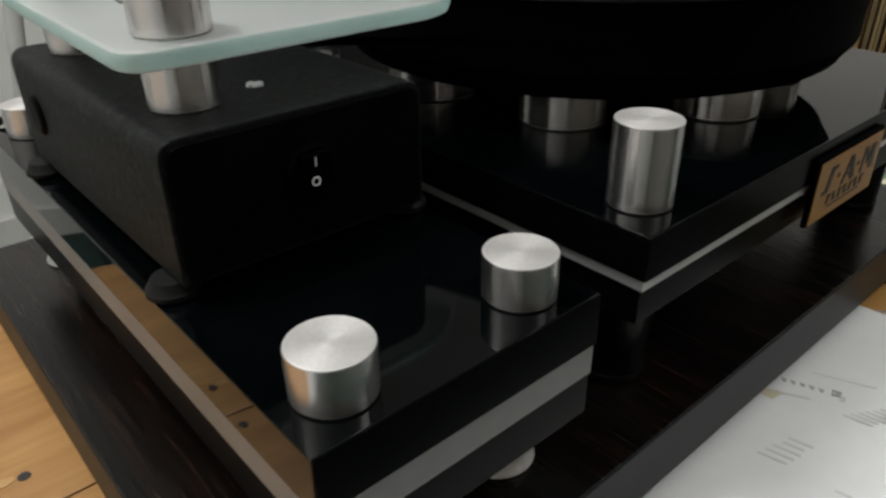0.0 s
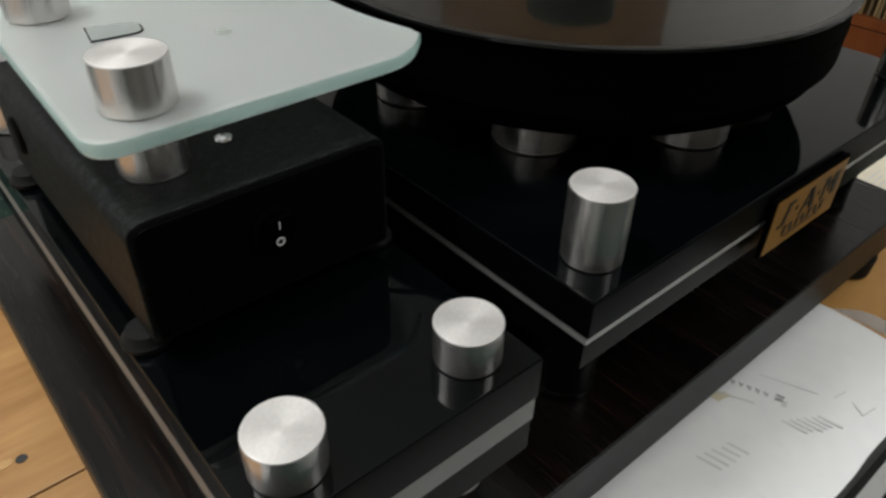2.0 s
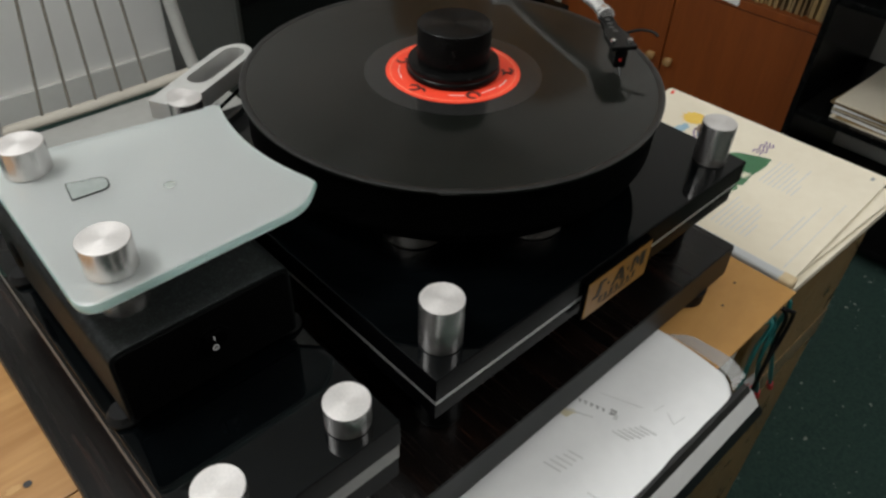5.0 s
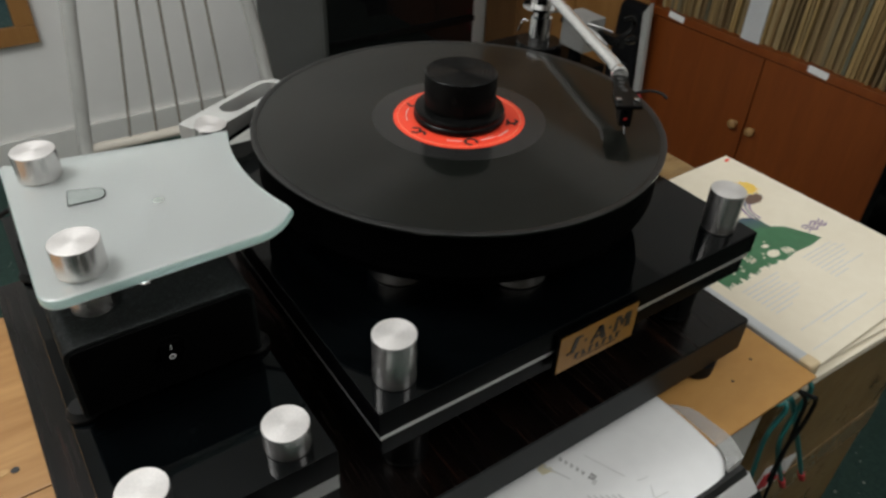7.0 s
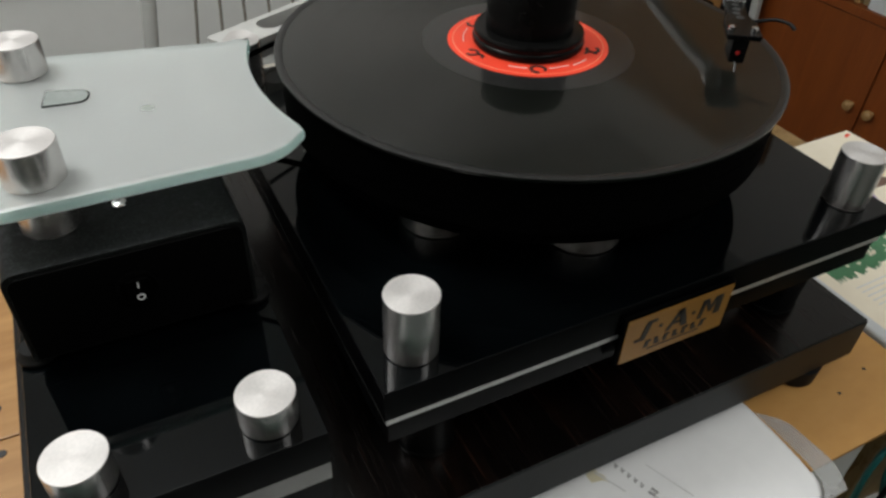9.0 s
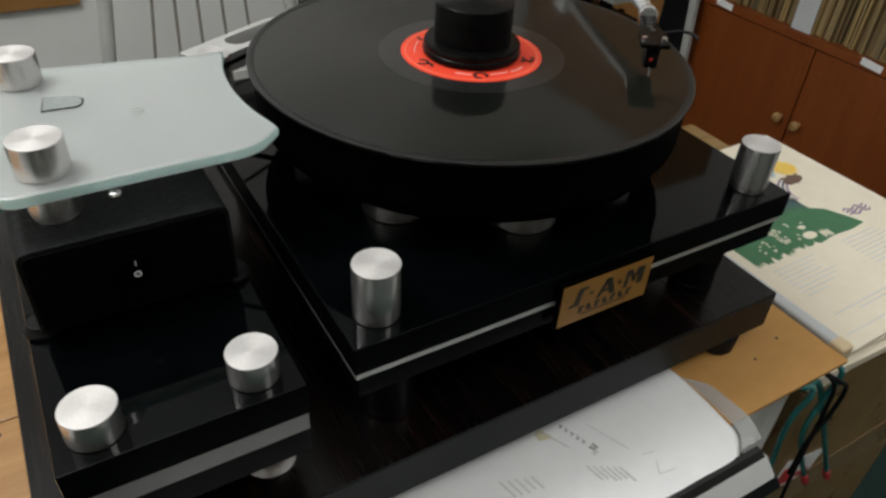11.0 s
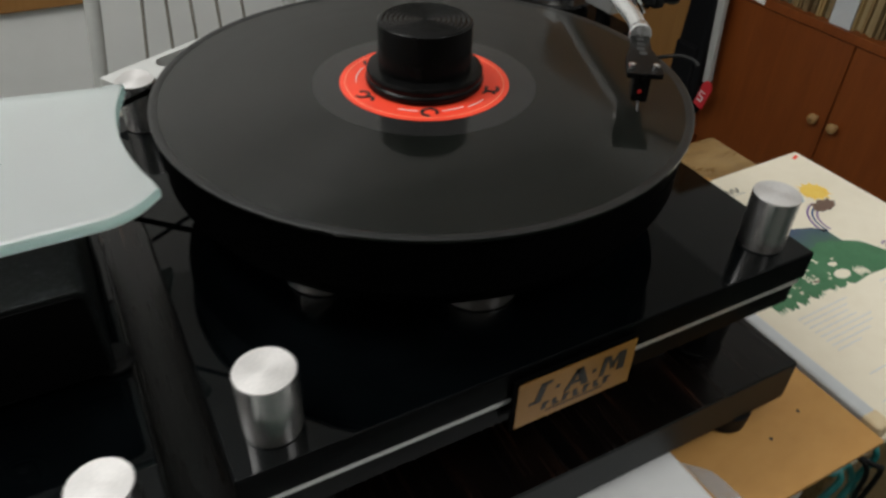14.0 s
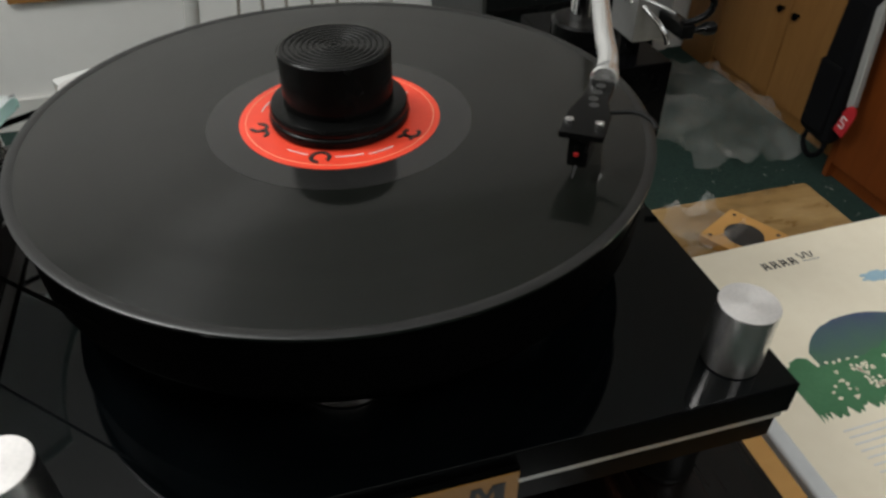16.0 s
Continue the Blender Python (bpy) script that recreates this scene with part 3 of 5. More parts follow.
def turntable():
    t = thing("turntable", (0.145, 0.145, 0.0385), "gloss black acrylic belt-drive turntable with aluminium caps", "turntable")
    part("top_plate", box(-0.0225, 0.3125, -0.0208, 0.3120, 0.1160, 0.1350, 0.0006), BLACK, t, "gloss black acrylic top plate")
    part("middle_plate", box(-0.0215, 0.3115, -0.0200, 0.3110, 0.1112, 0.1159, 0.0003), ALU_FLAT, t, "aluminium sandwich plate")
    part("lower_plate", box(-0.0200, 0.3112, -0.0180, 0.3060, 0.0950, 0.1111, 0.0004), DIM_BLACK, t, "gloss black lower plate")
    for x in (0.0165, 0.287):
        for y in (0.016, 0.280):
            cone_foot(t, x, y, 0.0386, 0.0949)
    for x, y in ((0, 0), (0.2914, 0), (0.0, 0.2914), (0.2914, 0.2914)):
        if (x, y) != (0.2914, 0.2914):
            peg(t, x, y, 0.1351, 0.0340)
    part("badge_block", box(0.1080, 0.1826, -0.0240, -0.0217, 0.0944, 0.1290, 0.0004), PLATTER, t, "black backing block of the badge")
    # added band, slightly larger than the plate, keeps its sides from reflecting
    part("edge_band", box(-0.0229, 0.3129, -0.0214, 0.3124, 0.1164, 0.1345, 0.0003), DIM_BLACK, t, "added dull black band that hides reflections on the top plate's edge")
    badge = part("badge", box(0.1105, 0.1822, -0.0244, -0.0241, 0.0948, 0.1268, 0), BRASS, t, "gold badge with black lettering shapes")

    def ink(x, z, w, h, lean=0.0):
        o = [(-w / 2, -h / 2), (w / 2, -h / 2), (w / 2, h / 2), (-w / 2, h / 2)]
        bm = bmesh.new()
        vs = [bm.verts.new((0.1105 + x + px + lean * pz, -0.0247, 0.0948 + z + pz)) for px, pz in o]
        f = bm.faces.new(vs)
        ex = bmesh.ops.extrude_face_region(bm, geom=[f])
        for v in ex["geom"]:
            if isinstance(v, bmesh.types.BMVert):
                v.co.y += 0.0004
        part("badge_mark", bm, INK, badge)

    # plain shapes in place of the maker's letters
    ink(0.0135, 0.0205, 0.0040, 0.0135, 0.25), ink(0.0175, 0.0262, 0.0050, 0.0018), ink(0.0095, 0.0146, 0.0050, 0.0018)
    ink(0.0235, 0.0205, 0.0022, 0.0022)
    ink(0.0325, 0.0205, 0.0028, 0.0135, 0.5), ink(0.0385, 0.0205, 0.0046, 0.0135, -0.35), ink(0.0350, 0.0182, 0.0070, 0.0018)
    ink(0.0460, 0.0205, 0.0022, 0.0022)
    ink(0.0520, 0.0205, 0.0028, 0.0135, 0.1), ink(0.0562, 0.0222, 0.0026, 0.0100, -0.4), ink(0.0595, 0.0222, 0.0022, 0.0100, 0.4), ink(0.0635, 0.0205, 0.0046, 0.0135)
    for k in range(7):
        ink(0.0165 + 0.0064 * k, 0.0095, 0.0026, 0.0052, 0.12 * (-1) ** k)
        ink(0.0182 + 0.0064 * k, 0.0095 + 0.0018 * (-1) ** k, 0.0022, 0.0012)
    ink(0.036, 0.0050, 0.036, 0.0007)
    # platter, its bearing pucks and the drive belt
    for k in range(8):
        a = radians(33.5 + 45 * k)
        part("platter_weight", lathe(rod(0.0225, 0.0203, 0.0007), 48), ALU, t, "turned aluminium weight under the platter", m=Matrix.Translation((CX + 0.1070 * math.cos(a), CY + 0.1070 * math.sin(a), 0.1353)))
    part("bearing", lathe(rod(0.03, 0.0204, 0.001), 40, (CX, CY, 0.1352)), MATT, t)
    pl = [(0, 0), (0.1420, 0), (0.1440, 0.0015), (0.1450, 0.004), (0.1502, 0.011), (0.1509, 0.0135), (0.1509, 0.0433), (0.1497, 0.0444), (0.0, 0.0444)]
    part("platter", lathe(pl, 128, (CX, CY, 0.1557)), PLATTER, t, "thick matt black platter")
    # the belt runs to a small pulley on top of the motor box
    far, pr, R, turn = 0.2330, 0.0080, 0.1514, radians(-6.5)
    ang = math.acos((R - pr) / far)
    pts = []
    for k in range(40):
        a = -(math.pi - ang) + (2 * (math.pi - ang)) * k / 39
        pts.append((R * math.cos(a), R * math.sin(a)))
    for k in range(10):
        a = (math.pi - ang) + 2 * ang * k / 9
        pts.append((pr * math.cos(a) - far, pr * math.sin(a)))
    pts = [(CX + x * math.cos(turn) - y * math.sin(turn), CY + x * math.sin(turn) + y * math.cos(turn)) for x, y in pts]
    px, py = CX - far * math.cos(turn), CY - far * math.sin(turn)
    bm = bmesh.new()
    lo = [bm.verts.new((x, y, 0.1826)) for x, y in pts]
    hi = [bm.verts.new((x, y, 0.1862)) for x, y in pts]
    li = [bm.verts.new((x + 0.0007 * (px - x) / (abs(px - x) + 0.05), y + 0.0007 * (py - y) / (abs(py - y) + 0.05), 0.1826)) for x, y in pts]
    hi2 = [bm.verts.new((v.co.x, v.co.y, 0.1862)) for v in li]
    n = len(pts)
    for i in range(n):
        j = (i + 1) % n
        bm.faces.new((lo[i], lo[j], hi[j], hi[i]))
        bm.faces.new((hi[i], hi[j], hi2[j], hi2[i]))
        bm.faces.new((hi2[i], hi2[j], li[j], li[i]))
        bm.faces.new((li[i], li[j], lo[j], lo[i]))
    part("drive_belt", bm, PLATTER, t, "flat black rubber belt")
    return t


def record():
    rec = thing("vinyl_record", (CX, CY, ZR - 0.002), "black twelve-inch record with a red centre label", "record")
    at = Matrix.Translation((CX, CY, ZR - 0.0022))
    part("vinyl", lathe([(0.0655, 0.0), (0.1534, 0.0), (0.1539, 0.0006), (0.1539, 0.0019), (0.0655, 0.0019)], 160, closed=True), VINYL, rec, "grooved black vinyl", m=at)
    part("outer_lip", lathe([(0.1492, 0.00191), (0.15395, 0.00191), (0.15395, 0.0022), (0.1532, 0.0025), (0.1514, 0.0025), (0.1498, 0.0021)], 160, closed=True), LIP, rec, "smooth raised outer lip", m=at)
    part("run_out", lathe([(0.0496, 0.0), (0.0654, 0.0), (0.0654, 0.0020), (0.0496, 0.0020)], 120, closed=True), DEAD_WAX, rec, "smooth grey-black run-out ring", m=at)
    lab = part("centre_label", lathe([(0.0036, 0.0), (0.0496, 0.0), (0.0496, 0.0022), (0.0036, 0.0022)], 120, closed=True), RED, rec, "orange-red paper label", m=at)
    part("label_ring", lathe([(0.0462, 0.0022), (0.0466, 0.0022), (0.0466, 0.0024), (0.0462, 0.0024)], 100, closed=True), mottled("pale_red_print", (0.85, 0.30, 0.18), (0.9, 0.4, 0.25), 50.0), lab, "thin pale ring", m=at)

    def arc(a0, a1, r, w, mat, cx=0.0, cy=0.0, n=14):
        """A printed stroke along a bow about (cx, cy)."""
        bm = bmesh.new()
        turn = [radians(a0 + (a1 - a0) * k / n) for k in range(n + 1)]
        ins = [bm.verts.new((cx + (r - w / 2) * math.cos(a), cy + (r - w / 2) * math.sin(a), 0.0026)) for a in turn]
        out = [bm.verts.new((cx + (r + w / 2) * math.cos(a), cy + (r + w / 2) * math.sin(a), 0.0026)) for a in turn]
        fs = [bm.faces.new((ins[k], out[k], out[k + 1], ins[k + 1])) for k in range(n)]
        ex = bmesh.ops.extrude_face_region(bm, geom=fs)
        for v in ex["geom"]:
            if isinstance(v, bmesh.types.BMVert):
                v.co.z -= 0.0004
        part("label_mark", bm, mat, lab, "printed mark", m=at)

    # round dark shapes and thin pale lines of print
    for a, a0, a1, r in ((247, 60, 360, 0.0042), (318, 150, 420, 0.0036), (309, 20, 200, 0.0030), (183, 0, 270, 0.0036), (192, 90, 250, 0.0026), (60, 40, 330, 0.0040), (118, 10, 250, 0.0036)):
        arc(a0 + a, a1 + a, r, 0.0019, INK, 0.0402 * math.cos(radians(a)), 0.0402 * math.sin(radians(a)))
    for a0, a1, r in ((222, 238, 0.0392), (257, 276, 0.0395), (279, 297, 0.0408), (20, 44, 0.0400), (130, 160, 0.0400)):
        arc(a0, a1, r, 0.0004, WHITE_MARK)


def clamp():
    c = thing("record_clamp", (CX, CY, ZR), "matt black turned record weight on the label", "record clamp")
    at = Matrix.Translation((CX, CY, ZR + 0.0001))
    part("skirt", lathe([(0, 0), (0.033, 0), (0.0342, 0.001), (0.0346, 0.003), (0.034, 0.0046), (0.0332, 0.0052), (0.0338, 0.0062), (0.0338, 0.008), (0.033, 0.0095), (0.028, 0.0105), (0, 0.0105)], 96), MATT, c, m=at)
    top = []
    for k in range(9):
        r = 0.0262 - 0.0028 * k
        top += [(r, 0.0361), (r - 0.0008, 0.0367), (r - 0.0020, 0.0367), (r - 0.0026, 0.0361)]
    body = [(0, 0.0105), (0.0262, 0.0105), (0.0268, 0.0112), (0.0268, 0.0355), (0.0262, 0.0360)] + top[1:] + [(0, 0.0361)]
    part("body", lathe(body, 96), MATT, c, "weight with concentric turned rings on top", m=at, sharp=60)


def motor_unit():
    t = thing("motor_stand", (-0.108, 0.145, 0.0385), "gloss black motor stand with a thick aluminium layer", "motor stand")
    x0, x1, y0, y1 = -0.1650, -0.0487, -0.0208, 0.312
    part("top_plate", box(x0, x1, y0, y1, 0.1020, 0.1232, 0.0006), BLACK, t, "gloss black acrylic top plate")
    part("middle_plate", box(x0 + 0.0004, x1 - 0.0004, y0 + 0.0004, y1 - 0.0004, 0.0888, 0.1019, 0.0004), DULL_ALU, t, "thick satin aluminium plate")
    part("lower_plate", box(x0 + 0.0008, x1 - 0.0008, y0 + 0.0008, y1, 0.0705, 0.0887, 0.0006), DIM_BLACK, t, "gloss black lower plate")
    # added strip darkens the front edge by covering its reflections
    part("edge_band", box(x0 + 0.0003, x1 - 0.0003, y0 - 0.0004, y0 + 0.0006, 0.1024, 0.1227, 0.0001), DIM_BLACK, t, "added dull black strip that hides reflections on the front edge")
    for x, y in ((-0.145, -0.002), (-0.0695, -0.002), (-0.145, 0.2914), (-0.0695, 0.2914)):
        peg(t, x, y, 0.1233, 0.0168)
        part("foot", lathe([(0, 0), (0.0150, 0), (0.0156, 0.0008), (0.0152, 0.0022), (0.0132, 0.0045), (0.0122, 0.009), (0.0120, 0.0318), (0, 0.0318)], 48), ALU, t, "turned aluminium foot", m=Matrix.Translation((x + 0.004, y + 0.012, 0.0386)))
    return t


def power_box():
    p = thing("power_supply_box", (-0.106, 0.15, 0.1234), "black crackle-painted power supply box on rubber feet", "power supply")
    x0, x1, y0, y1, z0, z1 = -0.1575, -0.0545, 0.0665, 0.232, 0.1300, 0.1810
    def hood(inset, ya, yb, r, bev):
        """A block with a rounded hood profile, run along y."""
        prof = rounded([(x0 + inset, z0 + inset), (x1 - inset, z0 + inset), (x1 - inset, z1 - inset), (x0 + inset, z1 - inset)], [0.002, 0.002, r, r])
        bm = slab(prof, -yb, -ya, bev)
        return moved(bm, Matrix(((1, 0, 0, 0), (0, 0, -1, 0), (0, 1, 0, 0), (0, 0, 0, 1))))

    part("case", hood(0.0, y0, y1, 0.0075, 0.0008), CRACKLE, p, "black crackle-painted case")
    part("front_panel", hood(0.0022, y0 - 0.0012, y0 + 0.004, 0.0058, 0.0004), SATIN, p, "smooth black front panel")
    sw = part("power_switch", lathe([(0, 0), (0.0095, 0), (0.0100, 0.0006), (0.0098, 0.0014), (0.0080, 0.0018), (0.0078, 0.0010), (0, 0.0010)], 40), SATIN, p, "round black rocker switch", m=pose(-0.1063, y0 - 0.0012, 0.1590, 90))
    rk = box(-0.0052, 0.0052, -0.0068, 0.0068, 0.0008, 0.0034, 0.0006)
    for v in rk.verts:
        v.co.z += 0.10 * v.co.y
    part("rocker", rk, PLATTER, sw, m=pose(-0.1063, y0 - 0.0012, 0.1590, 90))
    part("on_mark", box(-0.00022, 0.00022, 0.0024, 0.0056, 0.0041, 0.0043, 0), WHITE_MARK, sw, "white on mark", m=pose(-0.1063, y0 - 0.0012, 0.1590, 90))
    part("off_mark", lathe([(0.0012, 0), (0.0018, 0), (0.0018, 0.0003), (0.0012, 0.0003)], 24, (0, -0.0036, 0.0032), True), WHITE_MARK, sw, "white off mark", m=pose(-0.1063, y0 - 0.0012, 0.1590, 90))
    for x in (x0 + 0.0005, x1 - 0.0005):
        for y in (y0 + 0.0125, y1 - 0.0085):
            part("rubber_foot", lathe([(0, 0), (0.0085, 0), (0.0094, 0.0008), (0.0094, 0.0026), (0.0084, 0.0036), (0.007, 0.0065), (0, 0.0065)], 32, (x, y, 0.1234)), RUBBER, p, "black rubber foot")
    for x, y in ((-0.1046, 0.1020),):
        s = part("screw", lathe([(0, 0.0016), (0.0018, 0.0014), (0.0032, 0.0008), (0.0036, 0), (0, 0)], 24, (x, y, z1)), CHROME, p, "chromed cross-head screw")
        # cross slot is two ink bars, the recess's shade given as colour
        part("screw_slot", joined(box(x - 0.0012, x + 0.0012, y - 0.0002, y + 0.0002, z1 + 0.0013, z1 + 0.0017, 0), box(x - 0.0002, x + 0.0002, y - 0.0012, y + 0.0012, z1 + 0.0013, z1 + 0.00172, 0)), INK, s)
    part("pulley", lathe([(0, 0), (0.0086, 0), (0.0090, 0.0006), (0.0078, 0.0013), (0.0078, 0.0055), (0.0090, 0.0062), (0.0086, 0.0070), (0, 0.0070)], 32, (-0.0859, 0.1726, z1)), CHROME, p, "small turned drive pulley")
    for x, y, mt in ((-0.0700, 0.186, BRASS), (-0.0625, 0.194, CHROME)):
        part("terminal", lathe([(0, 0), (0.0036, 0), (0.0036, 0.003), (0.0024, 0.0034), (0.0024, 0.007), (0, 0.007)], 20, (x, y, z1)), mt, p, "small metal terminal")
    part("side_boss", lathe([(0, 0), (0.0085, 0), (0.009, 0.0006), (0.0075, 0.002), (0, 0.0022)], 32), SATIN, p, "round black blanking cap", m=pose(x0, 0.205, 0.1565, 0, -90, 0))


def glass_shelf():
    g = thing("glass_shelf", (-0.09, 0.15, 0.1797), "frosted green-edged glass shelf on aluminium posts", "glass shelf")
    z0, z1 = 0.1985, 0.2052
    arc = []
    R = 0.1690
    for k in range(25):
        a = radians(180 + 18.3 - 39.5 * k / 24)
        arc.append((CX + R * math.cos(a), CY + R * math.sin(a)))
    pts = rounded([(-0.1540, 0.2395), (-0.1585, 0.0765), (arc[0][0] - 0.016, 0.0775), arc[0]], [0.013, 0.013, 0.014, 0])
    outline = pts + arc[1:] + rounded([arc[-1], (arc[-1][0] - 0.0055, 0.2075), (-0.1540, 0.2395)], [0, 0.006, 0])[1:-1]
    bm = slab(outline, z0, z1, 0.0019)
    pane = part("pane", bm, GLASS, g, "frosted glass pane")
    for y in (0.0974, 0.2075):
        x = -0.1335
        part("post", lathe(rod(0.0126, z0 - 0.1811 - 0.0002, 0.0006), 48), ALU, g, "turned aluminium post", m=Matrix.Translation((x, y, 0.1811)))
        part("cap", lathe(rod(0.0131, 0.0184, 0.0007), 56), ALU, g, "turned aluminium cap", m=Matrix.Translation((x, y, z1 + 0.0001)))
    part("clear_window", slab(rounded([(-0.1265, 0.1630), (-0.1062, 0.1612), (-0.1040, 0.1728), (-0.1238, 0.1796)], [0.001, 0.005, 0.005, 0.001]), z1 + 0.0001, z1 + 0.0007), mottled("clear_grey_patch", (0.20, 0.225, 0.215), (0.27, 0.295, 0.285), 60.0, (0.15, 0.3)), pane, "clear grey oblong patch")
    part("window_rim", slab(rounded([(-0.1273, 0.1622), (-0.1058, 0.1603), (-0.1030, 0.1734), (-0.1240, 0.1806)], [0.001, 0.0056, 0.0056, 0.001]), z1 + 0.00005, z1 + 0.0004), MATT, pane, "dark outline of the clear patch")
    part("centre_mark", lathe([(0, 0.0003), (0.0030, 0.0002), (0.0034, 0.0), (0, 0)], 28, (-0.080, 0.1425, z1 + 0.0001)), mottled("pale_spot", (0.27, 0.295, 0.275), (0.31, 0.335, 0.31), 80.0, (0.4, 0.5)), pane, "small pale round mark")


base()
turntable()
record()
clamp()
motor_unit()
power_box()
glass_shelf()


# ---- tonearm and bracket ----
def tonearm():
    t = thing("tonearm", (0.344, 0.283, 0.155), "silver tonearm with a black headshell resting over the record", "tonearm")
    part("arm_board", box(0.3155, 0.385, 0.225, 0.335, 0.0386, 0.1660, 0.0015), DIM_BLACK, t, "satin black arm pod")
    part("collar", lathe([(0, 0), (0.0235, 0), (0.024, 0.001), (0.024, 0.012), (0.022, 0.0135), (0, 0.0135)], 48, (0.344, 0.283, 0.1661)), MATT, t, "black mounting collar")
    part("pillar", lathe([(0, 0), (0.0105, 0), (0.0108, 0.001), (0.0108, 0.024), (0.0085, 0.026), (0.0085, 0.030), (0.0125, 0.031), (0.0125, 0.0335), (0.0200, 0.034), (0.0200, 0.0365), (0.0125, 0.037), (0.0125, 0.059), (0.0105, 0.062), (0, 0.062)], 48), CHROME, t, "chromed bearing pillar", m=Matrix.Translation((0.344, 0.283, 0.1796)))
    tube_pts = [(0.352, 0.322, 0.232), (0.344, 0.283, 0.2315), (0.322, 0.232, 0.231), (0.296, 0.172, 0.230), (0.281, 0.136, 0.2292), (0.2745, 0.119, 0.2285), (0.2655, 0.1035, 0.2275)]
    part("arm_tube", tube(tube_pts, 0.0050, 20, 0.0050), ARM_SILVER, t, "silver arm tube with a bent end")
    part("counterweight", moved(lathe(rod(0.017, 0.03, 0.001), 40), look((0.3545, 0.335, 0.232), (0.352, 0.322, 0.232))), MATT, t, "black counterweight")
    d = (Vector((0.2320, 0.0600, 0.2255)) - Vector((0.2665, 0.1045, 0.2275))).normalized()
    m = Matrix.Translation((0.2665, 0.1045, 0.2275)) @ d.to_track_quat("Y", "Z").to_matrix().to_4x4()
    part("collet", moved(lathe([(0, 0), (0.0052, 0), (0.0056, 0.002), (0.0066, 0.0085), (0.0066, 0.0095), (0.0058, 0.010), (0, 0.010)], 32), m @ pose(0, -0.005, 0, -90)), ARM_SILVER, t, "silver headshell collet")
    hs = part("headshell", moved(slab(rounded([(-0.0055, 0.001), (-0.0060, 0.022), (-0.0100, 0.034), (-0.0112, 0.0535), (0.0085, 0.0550), (0.0088, 0.034), (0.0060, 0.022), (0.0055, 0.001)], 0.0015, 3), -0.0036, -0.0006, 0.0005), m), MATT, t, "black vented headshell")
    # vents are not cut: ink discs give the shade of the openings
    for y, x in ((0.010, 0.0), (0.0165, 0.0), (0.023, 0.0005), (0.0285, -0.001)):
        part("vent_hole", moved(lathe([(0, 0.0), (0.0022, 0.0), (0.0024, -0.0005), (0, -0.0005)], 18, (x, y, -0.00045)), m), INK, hs)
    for x, y in ((-0.0072, 0.0455), (0.0058, 0.0465)):
        part("screw", moved(lathe([(0, 0.0008), (0.0009, 0.0008), (0.0010, 0.0014), (0.0019, 0.0013), (0.0020, -0.0006), (0, -0.0006)], 20, (x, y, 0.0)), m), CHROME, hs, "small chromed screw")
    cart = part("cartridge", moved(box(-0.0052, 0.0040, 0.036, 0.0530, -0.0182, -0.0037, 0.0012), m), MATT, t, "black cartridge body")
    part("stylus", moved(box(-0.0011, 0.0009, 0.0528, 0.0538, -0.0125, -0.0105, 0.0003), m), DARK_RED, cart, "red stylus mark")
    part("cantilever", moved(tube([(-0.0005, 0.050, -0.0158), (-0.0005, 0.055, -0.0195), (-0.0005, 0.0575, -0.0215)], 0.0007, 8), m), MATT, cart)
    part("finger_lift", moved(tube([(-0.0060, 0.031, -0.002), (-0.012, 0.030, -0.001), (-0.020, 0.031, 0.001), (-0.0270, 0.036, 0.0015), (-0.0300, 0.040, 0.0)], 0.0011, 10), m), RUBBER, hs, "thin black finger lift")
    block = part("lift_block", box(0.352, 0.378, 0.228, 0.262, 0.182, 0.214, 0.0012), DULL_ALU, t, "grey metal cueing block")
    for y, z in ((0.236, 0.207), (0.243, 0.206)):
        part("grub_screw", moved(lathe([(0, 0), (0.0016, 0), (0.0014, 0.0008), (0, 0.0010)], 14), pose(0.352, y, z, 0, -90, 0)), CHROME, block)
    part("lift_stem", lathe(rod(0.0065, 0.0158, 0.0005), 24, (0.363, 0.248, 0.1661)), MATT, t, "black lift stem")
    part("cue_lever", tube([(0.356, 0.230, 0.2070), (0.3585, 0.219, 0.2030), (0.3620, 0.2085, 0.1965), (0.3635, 0.2045, 0.1895)], 0.0017, 10), CHROME, t, "silver cueing lever")
    part("cue_rail", tube([(0.354, 0.229, 0.2120), (0.360, 0.214, 0.2110), (0.366, 0.206, 0.2085)], 0.0011, 8), DULL_ALU, t, "thin silver cueing rail")
    part("rest_post", box(0.3685, 0.3775, 0.1985, 0.2300, 0.1940, 0.2030, 0.001), MATT, t, "black arm rest post")
    part("arm_rest", tube([(0.370, 0.203, 0.2030), (0.379, 0.2025, 0.2045), (0.387, 0.202, 0.2085), (0.389, 0.202, 0.2150), (0.384, 0.202, 0.2205), (0.375, 0.203, 0.2200)], 0.0023, 12), MATT, t, "black hooked arm rest")
    part("rest_knob", moved(lathe([(0, 0), (0.0020, 0), (0.0024, 0.004), (0.0044, 0.009), (0.0044, 0.014), (0.0030, 0.016), (0, 0.016)], 20), pose(0.3776, 0.2015, 0.1985, 0, 90, 0)), MATT, t, "black thumb knob")
    part("anti_skate_wire", tube([(0.296, 0.262, 0.2045), (0.298, 0.258, 0.216), (0.304, 0.258, 0.214)], 0.0010, 8), CHROME, t)


